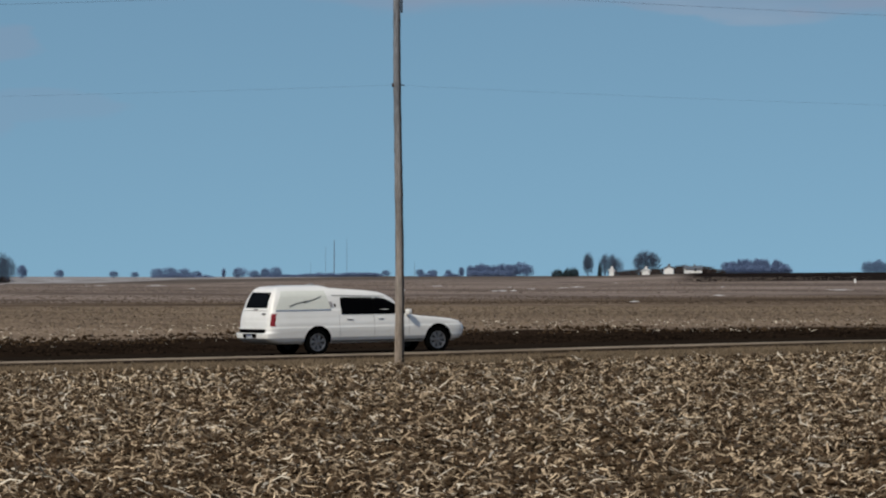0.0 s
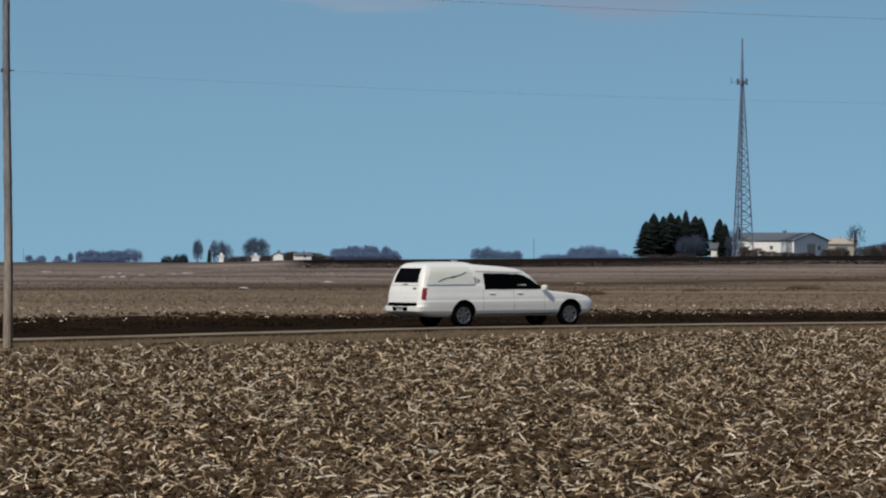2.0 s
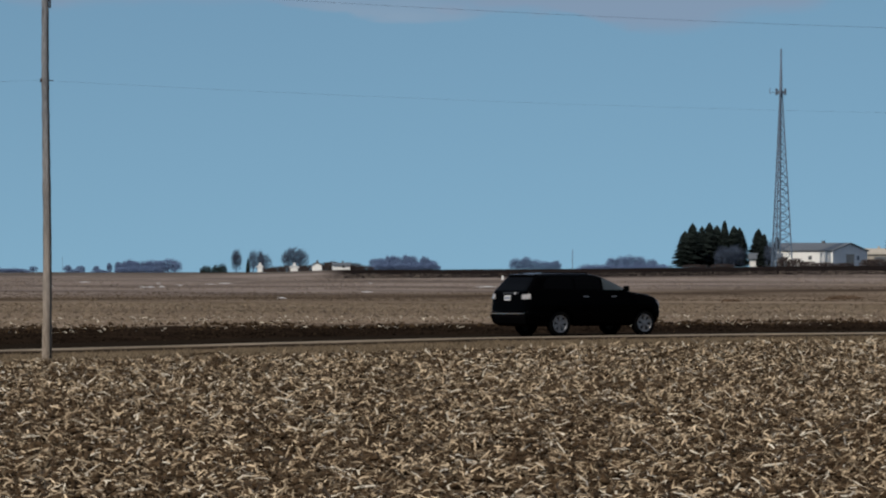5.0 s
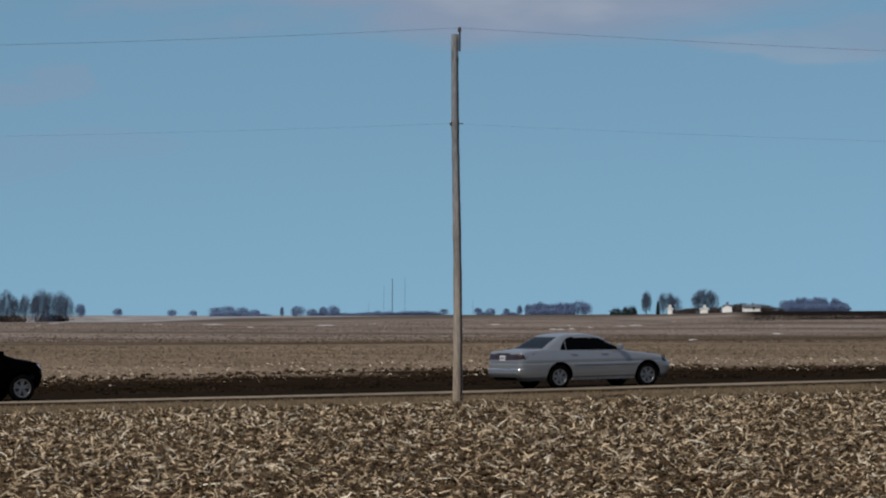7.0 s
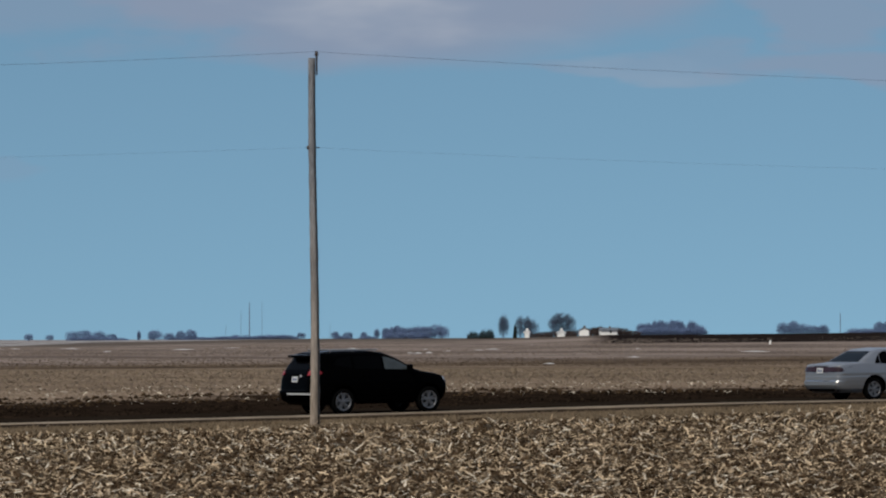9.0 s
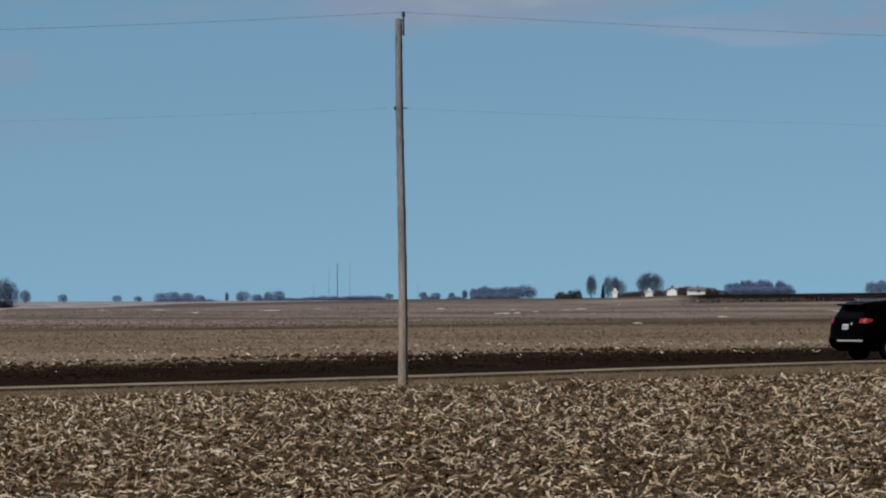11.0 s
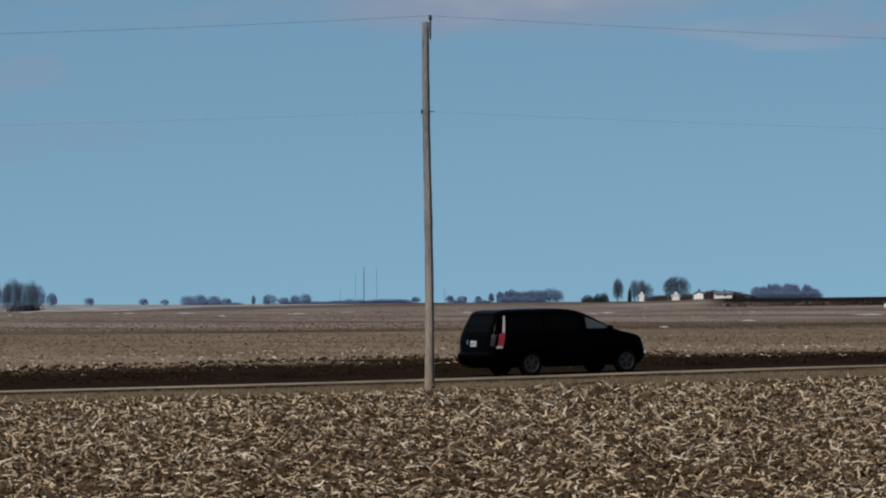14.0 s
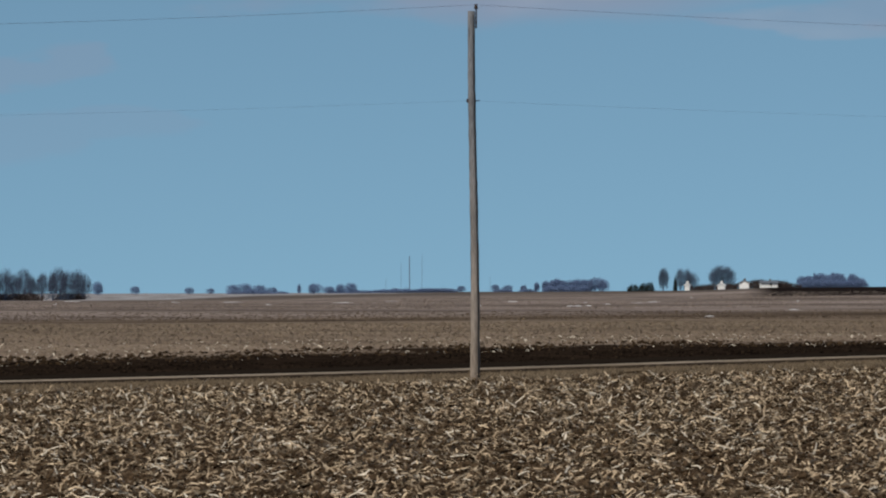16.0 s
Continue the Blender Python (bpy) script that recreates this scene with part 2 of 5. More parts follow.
WHITE_PAINT = paint("white_car_paint", (0.78, 0.78, 0.76), 0.35, 0.6, 0.10)
BLACK_PAINT = paint("black_car_paint", (0.0005, 0.0005, 0.0006), 0.16, 0.0, 0.001)
BLACK_PAINT.node_tree.nodes["Principled BSDF"].inputs["Specular IOR Level"].default_value = 0.012
SILVER_PAINT = paint("silver_car_paint", (0.225, 0.24, 0.265), 0.28, 0.4, 0.08)
SILVER_PAINT.node_tree.nodes["Principled BSDF"].inputs["Metallic"].default_value = 0.5
VINYL = material("padded_vinyl", (0.64, 0.66, 0.61), 0.65, grain=0.06, scale=60, bump=0.002)
CAR_GLASS = material("dark_tinted_glass", (0.0012, 0.0013, 0.0016), 0.06, grain=0.2, scale=2)
CLEAR_GLASS = material("pale_tinted_glass", (0.045, 0.055, 0.058), 0.08, grain=0.4, scale=2.5)
CAR_GLASS.node_tree.nodes["Principled BSDF"].inputs["Specular IOR Level"].default_value = 0.025
RUBBER = material("tyre_rubber", (0.004, 0.004, 0.004), 0.85, grain=0.3, scale=30)
ALLOY = material("alloy_rim", (0.21, 0.21, 0.22), 0.32, 0.75, grain=0.2, scale=25)
CHROME = material("chrome", (0.72, 0.72, 0.73), 0.12, 1.0, grain=0.1, scale=10)
RED_LENS = material("red_lens", (0.27, 0.010, 0.016), 0.3, grain=0.35, scale=14, coat=0.1)
CLEAR_LENS = material("clear_lens", (0.50, 0.46, 0.44), 0.14, 0.35, grain=0.25, scale=14, coat=0.6)
BLUE_GLASS = material("blue_grey_glass", (0.009, 0.014, 0.021), 0.08, grain=0.4, scale=2.5)
BLUE_GLASS.node_tree.nodes["Principled BSDF"].inputs["Specular IOR Level"].default_value = 0.02
DARK_RED = material("dark_red_lens", (0.022, 0.005, 0.008), 0.25, grain=0.35, scale=14)
BLACK_GAP = material("black_panel_gap", (0.001, 0.001, 0.001), 0.9, grain=0.2, scale=20)
TRIM = material("black_plastic_trim", (0.003, 0.003, 0.0033), 0.85, grain=0.3, scale=20)
SEAM = material("panel_gap", (0.22, 0.22, 0.22), 0.8, grain=0.2, scale=20)
PLATE = material("white_plate", (0.48, 0.49, 0.50), 0.5, grain=0.1, scale=40)
INK = material("plate_ink", (0.10, 0.12, 0.2), 0.6, grain=0.1, scale=40)


def ground_material():
    """The fields side by side: stubble, verge, black tilled soil, dead grass, brown and grey stubble far out, a tilled rise."""
    m = bpy.data.materials.new("fields")
    m.use_nodes = True
    nodes, links = m.node_tree.nodes, m.node_tree.links
    shader = nodes["Principled BSDF"]
    shader.inputs["Roughness"].default_value = 0.95
    shader.inputs["Specular IOR Level"].default_value = 0.0
    place = nodes.new("ShaderNodeTexCoord")
    split = nodes.new("ShaderNodeSeparateXYZ")
    links.new(place.outputs["Object"], split.inputs[0])

    def noise_at(scale, detail, stretch=(1, 1, 1)):
        turn, n = nodes.new("ShaderNodeMapping"), nodes.new("ShaderNodeTexNoise")
        turn.inputs["Scale"].default_value = stretch
        n.inputs["Scale"].default_value, n.inputs["Detail"].default_value = scale, detail
        links.new(place.outputs["Object"], turn.inputs["Vector"])
        links.new(turn.outputs[0], n.inputs["Vector"])
        return n.outputs["Fac"]

    def sums(op, a, b):
        n = nodes.new("ShaderNodeMath")
        n.operation = op
        for i, v in enumerate((a, b)):
            if isinstance(v, (int, float)):
                n.inputs[i].default_value = v
            else:
                links.new(v, n.inputs[i])
        return n.outputs[0]

    def ramp(v, a, b, lo=0.0, hi=1.0):
        n = nodes.new("ShaderNodeMapRange")
        for key, value in (("From Min", a), ("From Max", b), ("To Min", lo), ("To Max", hi)):
            n.inputs[key].default_value = value
        links.new(v, n.inputs["Value"])
        return n.outputs[0]

    def blend(f, a, b):
        n = nodes.new("ShaderNodeMix")
        n.data_type = "RGBA"
        links.new(f, n.inputs["Factor"])
        for key, v in (("A", a), ("B", b)):
            if isinstance(v, tuple):
                n.inputs[key].default_value = (*v, 1)
            else:
                links.new(v, n.inputs[key])
        return n.outputs["Result"]

    grain, patch, streak = noise_at(6, 6), noise_at(0.35, 4), noise_at(0.06, 6, (2.2, 0.6, 1))
    wide = noise_at(0.014, 5, (1.3, 0.8, 1))
    along, across = split.outputs["X"], split.outputs["Y"]
    n1 = sums("ADD", across, sums("MULTIPLY", sums("SUBTRACT", patch, 0.5), 1.4))
    n2 = sums("ADD", across, sums("MULTIPLY", sums("SUBTRACT", streak, 0.5), 26))
    n3 = sums("ADD", across, sums("MULTIPLY", sums("SUBTRACT", wide, 0.5), 70))
    tone = ramp(sums("ADD", grain, patch), 0.75, 1.25)
    far_tone = ramp(sums("ADD", sums("MULTIPLY", sums("ADD", streak, noise_at(0.25, 6, (1.6, 0.25, 1))), 0.5), wide), 0.88, 1.12)
    stubble = blend(tone, (0.030, 0.019, 0.011), (0.115, 0.076, 0.046))
    verge = blend(tone, (0.165, 0.126, 0.085), (0.105, 0.078, 0.051))
    soil = blend(ramp(sums("ADD", noise_at(1.2, 6, (0.8, 0.5, 1)), patch), 0.7, 1.3), (0.007, 0.0048, 0.0035), (0.024, 0.016, 0.011))
    pale = blend(far_tone, (0.212, 0.163, 0.123), (0.124, 0.092, 0.068))
    brown = blend(far_tone, (0.165, 0.128, 0.099), (0.080, 0.060, 0.045))
    grey = blend(far_tone, (0.235, 0.193, 0.172), (0.102, 0.081, 0.071))
    line = blend(far_tone, (0.098, 0.072, 0.054), (0.040, 0.029, 0.022))
    last = blend(far_tone, (0.125, 0.105, 0.092), (0.075, 0.064, 0.058))
    black = blend(far_tone, (0.009, 0.007, 0.007), (0.018, 0.014, 0.013))
    c = blend(ramp(n1, -8.9, -8.2), stubble, verge)
    # shade of the ditch below the shoulder, painted as a dark strip
    edge = sums("MULTIPLY", ramp(n1, -2.2, -1.8), ramp(n1, -1.0, -1.2))
    c = blend(edge, c, (0.026, 0.019, 0.014))
    c = blend(ramp(n1, 5.9, 7.4), c, soil)
    c = blend(ramp(n2, 21, 26), c, pale)
    # the far fields are laid out askew to the road
    spot = nodes.new("ShaderNodeNewGeometry")
    world_at = nodes.new("ShaderNodeSeparateXYZ")
    links.new(spot.outputs["Position"], world_at.inputs[0])
    askew = sums("SUBTRACT", world_at.outputs["Y"], sums("MULTIPLY", world_at.outputs["X"], 2.8))
    askew = sums("ADD", askew, sums("ADD", sums("MULTIPLY", sums("SUBTRACT", wide, 0.5), 80), sums("MULTIPLY", sums("SUBTRACT", streak, 0.5), 60)))
    c = blend(ramp(askew, 300, 345), c, brown)
    c = blend(sums("MULTIPLY", ramp(askew, 345, 362), ramp(askew, 408, 388)), c, line)
    c = blend(ramp(askew, 405, 480), c, grey)
    c = blend(ramp(n3, 1000, 1120), c, last)
    east = sums("SUBTRACT", along, sums("MULTIPLY", across, 0.64))
    rise = sums("MULTIPLY", ramp(east, 4, 11), sums("MULTIPLY", ramp(n2, 665, 690), ramp(n2, 1330, 1300)))
    c = blend(rise, c, black)
    # distance haze over thinly snowed far fields, painted as a paler ground colour
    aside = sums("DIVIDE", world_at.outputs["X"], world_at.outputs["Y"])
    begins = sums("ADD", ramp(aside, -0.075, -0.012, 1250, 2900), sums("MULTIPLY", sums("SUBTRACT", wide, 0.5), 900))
    hazed = sums("MULTIPLY", ramp(sums("SUBTRACT", world_at.outputs["Y"], begins), 0, 160), ramp(aside, -0.004, -0.016))
    c = blend(sums("MULTIPLY", hazed, ramp(streak, 0.36, 0.58, 0.15, 1.0)), c, (0.31, 0.305, 0.315))
    links.new(c, shader.inputs["Base Color"])
    relief = nodes.new("ShaderNodeBump")
    relief.inputs["Strength"].default_value, relief.inputs["Distance"].default_value = 0.8, 0.06
    links.new(grain, relief.inputs["Height"])
    links.new(relief.outputs[0], shader.inputs["Normal"])
    return m


# ---- mesh helpers ----
def part(name, bm, mat, parent=None, label="", smooth=False):
    """Links a bmesh as one mesh object, under its thing if there is one."""
    me = bpy.data.meshes.new(name)
    bm.to_mesh(me)
    bm.free()
    if smooth:
        me.polygons.foreach_set("use_smooth", [True] * len(me.polygons))
    me.materials.append(mat)
    ob = new(name, me)
    ob.parent = parent
    return tagged(ob, label) if label else ob


def raw(name, verts, faces, mat, parent=None, label="", smooth=False):
    """The same from plain vertices and faces."""
    me = bpy.data.meshes.new(name)
    me.from_pydata([tuple(v) for v in verts], [], [tuple(f) for f in faces])
    if smooth:
        me.polygons.foreach_set("use_smooth", [True] * len(me.polygons))
    me.materials.append(mat)
    ob = new(name, me)
    ob.parent = parent
    return tagged(ob, label) if label else ob


def block(bm, size, m, bevel=0.0):
    """Adds a box, with its edges eased, to a bmesh."""
    made = bmesh.ops.create_cube(bm, size=1, matrix=m @ Matrix.Diagonal((*size, 1)))
    if bevel:
        edges = {e for v in made["verts"] for e in v.link_edges}
        bmesh.ops.bevel(bm, geom=list(edges), offset=bevel, segments=2, affect="EDGES", profile=0.5)


def rod(bm, a, b, r0, r1, sides=8):
    """Adds a tapered rod from a to b."""
    a, b = Vector(a), Vector(b)
    turn = (b - a).to_track_quat("Z", "Y").to_matrix().to_4x4()
    bmesh.ops.create_cone(bm, cap_ends=True, segments=sides, radius1=r0, radius2=r1, depth=(b - a).length,
                          matrix=Matrix.Translation((a + b) / 2) @ turn)


def tube(points, r, sides=6):
    """Vertices and faces of one bent rod along points."""
    verts, faces = [], []
    for i, p in enumerate(points):
        d = (points[min(i + 1, len(points) - 1)] - points[max(i - 1, 0)]).normalized()
        x = d.cross(Vector((0, 1, 0.001))).normalized()
        y = d.cross(x)
        for k in range(sides):
            a = 2 * math.pi * k / sides
            verts.append(p + (x * math.cos(a) + y * math.sin(a)) * r)
    for i in range(len(points) - 1):
        for k in range(sides):
            q = (k + 1) % sides
            faces.append((i * sides + k, i * sides + q, (i + 1) * sides + q, (i + 1) * sides + k))
    n = len(points) * sides
    return verts, faces + [tuple(range(sides))[::-1], tuple(range(n - sides, n))]


def lathe(rings, sides, axis="Z"):
    """Vertices and faces of a turned shape; rings of (radius, height)."""
    verts, faces = [], []
    for r, h in rings:
        for k in range(sides):
            a = 2 * math.pi * k / sides
            verts.append((r * math.cos(a), r * math.sin(a), h) if axis == "Z" else (r * math.cos(a), h, r * math.sin(a)))
    for i in range(len(rings) - 1):
        for k in range(sides):
            q = (k + 1) % sides
            faces.append((i * sides + k, i * sides + q, (i + 1) * sides + q, (i + 1) * sides + k))
    return verts, faces


# ---- the ground ----
def spaced(*runs):
    """Rising numbers: (from, to, step) runs, one after another."""
    out = []
    for a, b, d in runs:
        out += list(np.arange(a, b, d))
    return out + [runs[-1][1]]


def build_ground():
    ss = spaced((-4200, -900, 300), (-900, -300, 60), (-300, -90, 15), (-90, 90, 3), (90, 420, 12), (420, 1000, 40), (1000, 4400, 200))
    ns = spaced((-700, -160, 45), (-160, -24, 4), (-24, -9.2, 1.2)) + [-8.8, -8.4, -6, -4, -2.5, -1.75, -1.6, -1.0, -0.4, -0.3, 2.7, 5.8, 6.2, 6.6, 7.3, 8.0, 8.8, 9.5, 10.7]
    ns += spaced((12, 60, 4), (60, 320, 13), (320, 900, 25), (900, 1700, 80), (1700, 4600, 290))
    s, n = np.meshgrid(ss, ns)
    x, y = s * RC - n * RS, 147 + s * RS + n * RC
    rng = np.random.default_rng(3)
    z = land(x, y) + np.where((n > 12) & (n < 31), rng.uniform(-0.04, 0.07, s.shape), 0) + np.where(n < -10, rng.uniform(-0.02, 0.03, s.shape), 0)
    z = np.where((n > -0.35) & (n < 5.85), z - 0.02, z)
    w = len(ss)
    faces = [(j * w + i, j * w + i + 1, (j + 1) * w + i + 1, (j + 1) * w + i) for j in range(len(ns) - 1) for i in range(w - 1)]
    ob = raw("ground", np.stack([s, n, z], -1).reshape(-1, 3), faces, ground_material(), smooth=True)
    ob.matrix_world = pose(0, 147, 0, 0, 0, YAW)
    tagged(ob, "open farm fields of stubble, black soil and dead grass", "ground", kind="structure")


def build_strip(name, n0, n1, lift, mat, label, category):
    """A long slab along the road between two offsets, with real thickness."""
    ss = spaced((-900, -90, 30), (-90, 90, 3), (90, 900, 30))
    rng = np.random.default_rng(7)
    verts, faces = [], []
    for s in ss:
        a, b = n0 + rng.uniform(-0.12, 0.12), n1 + rng.uniform(-0.06, 0.06)
        for n, dz in ((a, -0.06), (a + 0.05, lift), ((a + b) / 2, lift + (0.03 if b - a > 3 else 0.0)), (b - 0.05, lift), (b, -0.06)):
            p = road(s, n)
            verts.append((s, n, float(land(p.x, p.y)) + dz))
    for i in range(len(ss) - 1):
        for k in range(4):
            faces.append((i * 5 + k, i * 5 + k + 5, i * 5 + k + 6, i * 5 + k + 1))
    ob = raw(name, verts, faces, mat)
    ob.matrix_world = pose(0, 147, 0, 0, 0, YAW)
    tagged(ob, label, category, kind="structure")


build_ground()
build_strip("road", -0.32, 5.82, 0.012, ASPHALT, "narrow dark two-lane country road", "road")
build_strip("road_shoulder", -0.98, -0.44, 0.018, GRAVEL, "pale gravel shoulder along the country road", "shoulder")


# ---- vehicles: x forward from the rear bumper, y to the car's left, z up; the right wheels run on the line n = 0 ----
class Shell:
    """A car's skin: at each height a rounded plan outline from xr to xf, half as wide as w."""

    def __init__(self, table, rear=22.0, front=10.0, q=11.0):
        self.z, self.xr, self.xf, self.w = (np.array(c, float) for c in zip(*table))
        self.rear, self.front, self.q = rear, front, q

    def at(self, z):
        return tuple(float(np.interp(z, self.z, c)) for c in (self.xr, self.xf, self.w))

    def side(self, x, z):
        xr, xf, w = self.at(z)
        k = 2 * (x - xr) / (xf - xr) - 1
        return w * (1 - min(abs(k), 0.999) ** (self.front if k > 0 else self.rear)) ** (1 / self.q)

    def end(self, y, z, front):
        xr, xf, w = self.at(z)
        k = (1 - min(abs(y / w), 0.999) ** self.q) ** (1 / (self.front if front else self.rear))
        return (xr + xf) / 2 + (1 if front else -1) * (xf - xr) / 2 * k


def build_body(shell, arches, mat, thing, label=""):
    """The painted skin, with round wheel openings cut through its sides."""
    zs = sorted(set(np.round(np.concatenate([np.arange(shell.z[0], shell.z[-1], 0.045), shell.z]), 3)))
    ks = np.concatenate([-np.linspace(0.985, 0.9, 9), np.linspace(-0.88, 0.88, 104), np.linspace(0.9, 0.97, 7)])
    verts, faces = [], []
    for z in zs:
        xr, xf, w = shell.at(z)
        mid, half = (xr + xf) / 2, (xf - xr) / 2
        ring = []
        for k in ks:
            ring.append((mid + half * k, -shell.side(mid + half * k, z), z))
        fore, aft = -ring[-1][1], -ring[0][1]
        front = [(shell.end(y, z, True), y, z) for y in np.linspace(-fore, fore, 22)[1:-1]]
        rear = [(shell.end(y, z, False), y, z) for y in np.linspace(aft, -aft, 22)[1:-1]]
        ring = ring + front + [(x, -y, z) for x, y, z in ring[::-1]] + rear
        verts += ring
    count = len(ring)
    for i in range(len(zs) - 1):
        for k in range(count):
            q = (k + 1) % count
            ids = (i * count + k, i * count + q, (i + 1) * count + q, (i + 1) * count + k)
            c = np.mean([verts[a] for a in ids], axis=0)
            if any(math.hypot(c[0] - ax, c[2] - az) < r for ax, az, r in arches) and abs(c[1]) > 0.6:
                continue
            faces.append(ids)
    faces.append(tuple(range((len(zs) - 1) * count, len(zs) * count)))
    used = {}
    for f in faces:
        for a, b in zip(f, f[1:] + f[:1]):
            used[frozenset((a, b))] = used.get(frozenset((a, b)), 0) + 1
    rim = {v for e, c in used.items() if c == 1 for v in e}
    out = [Vector(v) for v in verts]
    for v in rim:
        for ax, az, r in arches:
            d = math.hypot(out[v].x - ax, out[v].z - az)
            if 0 < d < r + 0.07 and out[v].z > shell.z[0] + 0.02:
                out[v].x, out[v].z = ax + (out[v].x - ax) * r / d, az + (out[v].z - az) * r / d
    body = raw("body", out, faces, mat, thing, label, smooth=True)
    # the wheel housings and the floor under the skin
    bm = bmesh.new()
    xr, xf, w = shell.at(shell.z[0] + 0.1)
    block(bm, (xf - xr - 0.5, 1.1, 0.5), pose((xr + xf) / 2, 0, shell.z[0] + 0.28))
    block(bm, (xf - xr - 0.3, 2 * w - 0.16, 0.05), pose((xr + xf) / 2, 0, 0.80))
    part("underbody", bm, TRIM, thing, "dark underbody")
    return body


def side_patch(name, shell, corners, mat, thing, out=0.004, depth=0.012, nu=14, nv=5, label=""):
    """A panel that follows the flank; corners (x, z) low rear, low front, high front, high rear. One on each flank."""
    for flank in (-1, 1):
        verts, faces = [], []
        for layer in (out, out - depth):
            for j in range(nv):
                for i in range(nu):
                    u, v = i / (nu - 1), j / (nv - 1)
                    (ax, az), (bx, bz), (cx, cz), (dx, dz) = corners
                    x = (1 - v) * ((1 - u) * ax + u * bx) + v * ((1 - u) * dx + u * cx)
                    z = (1 - v) * ((1 - u) * az + u * bz) + v * ((1 - u) * dz + u * cz)
                    verts.append((x, flank * (shell.side(x, z) + layer), z))
        faces = panel_faces(nu, nv)
        if flank > 0:
            faces = [f[::-1] for f in faces]
        raw(name, verts, faces, mat, thing, label, smooth=False)


def side_glass(name, shell, x0, x1, sill, head, mat, thing, out=0.005, depth=0.014, nu=16, nv=6, label=""):
    """A side window between x0 and x1, from the line sill to the curve head, both given as (x, z) points. One on each flank."""
    def line(points, x):
        xs, zs = zip(*points)
        return sum(float(np.interp(x + d, xs, zs)) for d in (-0.05, 0.0, 0.05)) / 3
    for flank in (-1, 1):
        verts = []
        for layer in (out, out - depth):
            for j in range(nv):
                for i in range(nu):
                    x = x0 + (x1 - x0) * i / (nu - 1)
                    lo, hi = line(sill, x), line(head, x)
                    z = lo + (max(hi, lo + 0.01) - lo) * j / (nv - 1)
                    verts.append((x, flank * (shell.side(x, z) + layer), z))
        faces = panel_faces(nu, nv)
        raw(name, verts, faces if flank < 0 else [f[::-1] for f in faces], mat, thing, label)


def panel_faces(nu, nv):
    faces = [(j * nu + i, j * nu + i + 1, (j + 1) * nu + i + 1, (j + 1) * nu + i) for j in range(nv - 1) for i in range(nu - 1)]
    loop = [i for i in range(nu)] + [j * nu + nu - 1 for j in range(1, nv)] + [(nv - 1) * nu + i for i in range(nu - 2, -1, -1)] + [j * nu for j in range(nv - 2, 0, -1)]
    back = nu * nv
    return faces + [(b, a, a + back, b + back) for a, b in zip(loop, loop[1:] + loop[:1])]


def end_patch(name, shell, corners, mat, thing, front=False, out=0.004, depth=0.012, nu=12, nv=5, label=""):
    """A panel that follows the rear or the front; corners (y, z) low right, low left, high left, high right."""
    sign = 1 if front else -1
    verts = []
    for layer in (out, out - depth):
        for j in range(nv):
            for i in range(nu):
                u, v = i / (nu - 1), j / (nv - 1)
                (ax, az), (bx, bz), (cx, cz), (dx, dz) = corners
                y = (1 - v) * ((1 - u) * ax + u * bx) + v * ((1 - u) * dx + u * cx)
                z = (1 - v) * ((1 - u) * az + u * bz) + v * ((1 - u) * dz + u * cz)
                verts.append((shell.end(y, z, front) + sign * layer, y, z))
    faces = panel_faces(nu, nv)
    if not front:
        faces = [f[::-1] for f in faces]
    return raw(name, verts, faces, mat, thing, label)


def wheel_meshes(r, width, spokes):
    """Tyre and rim, the axle along y, the outside towards -y."""
    h = width / 2
    v, f = lathe([(r * 0.66, -h * 0.85), (r * 0.80, -h), (r * 0.93, -h * 0.96), (r * 0.99, -h * 0.72), (r, -h * 0.3), (r, h * 0.3), (r * 0.99, h * 0.72), (r * 0.93, h * 0.96), (r * 0.66, h * 0.85)], 40, "Y")
    tyre = (v, f)
    v, f = lathe([(r * 0.67, -h * 0.80), (r * 0.69, -h * 0.92), (r * 0.64, -h * 0.90), (r * 0.61, -h * 0.45), (r * 0.60, -h * 0.30), (0.01, -h * 0.30)], 40, "Y")
    barrel = (v, f)
    v, f = [], []
    for k in range(2 * spokes):
        a = 2 * math.pi * (k // 2 + (0.5 if spokes > 8 else 0.30) * (k % 2)) / spokes
        for dr, dw in ((0.06, 0.05), (0.63, 0.055 if spokes < 8 else 0.034)):
            for side in (-1, 1):
                for y in (-h * 0.86, -h * 0.5):
                    c, s = math.cos(a), math.sin(a)
                    v.append((r * (dr * c - side * dw * s), y, r * (dr * s + side * dw * c)))
        b = 8 * k
        f += [(b, b + 2, b + 6, b + 4), (b, b + 4, b + 5, b + 1), (b + 2, b + 3, b + 7, b + 6)]
    n = len(v)
    cv, cf = lathe([(r * 0.17, -h * 0.6), (r * 0.17, -h * 0.92), (0.01, -h * 0.98)], 16, "Y")
    v, f = v + cv, f + [tuple(i + n for i in q) for q in cf]
    n = len(v)
    cv, cf = lathe([(r * 0.58, -h * 0.80), (r * 0.60, -h * 0.90), (r * 0.66, -h * 0.94), (r * 0.69, -h * 0.88)], 40, "Y")
    spoke = (v + cv, f + [tuple(i + n for i in q) for q in cf])
    return tyre, barrel, spoke


WHEELS = []
RIDE = 0.03  # how far the bodies stand up on their springs


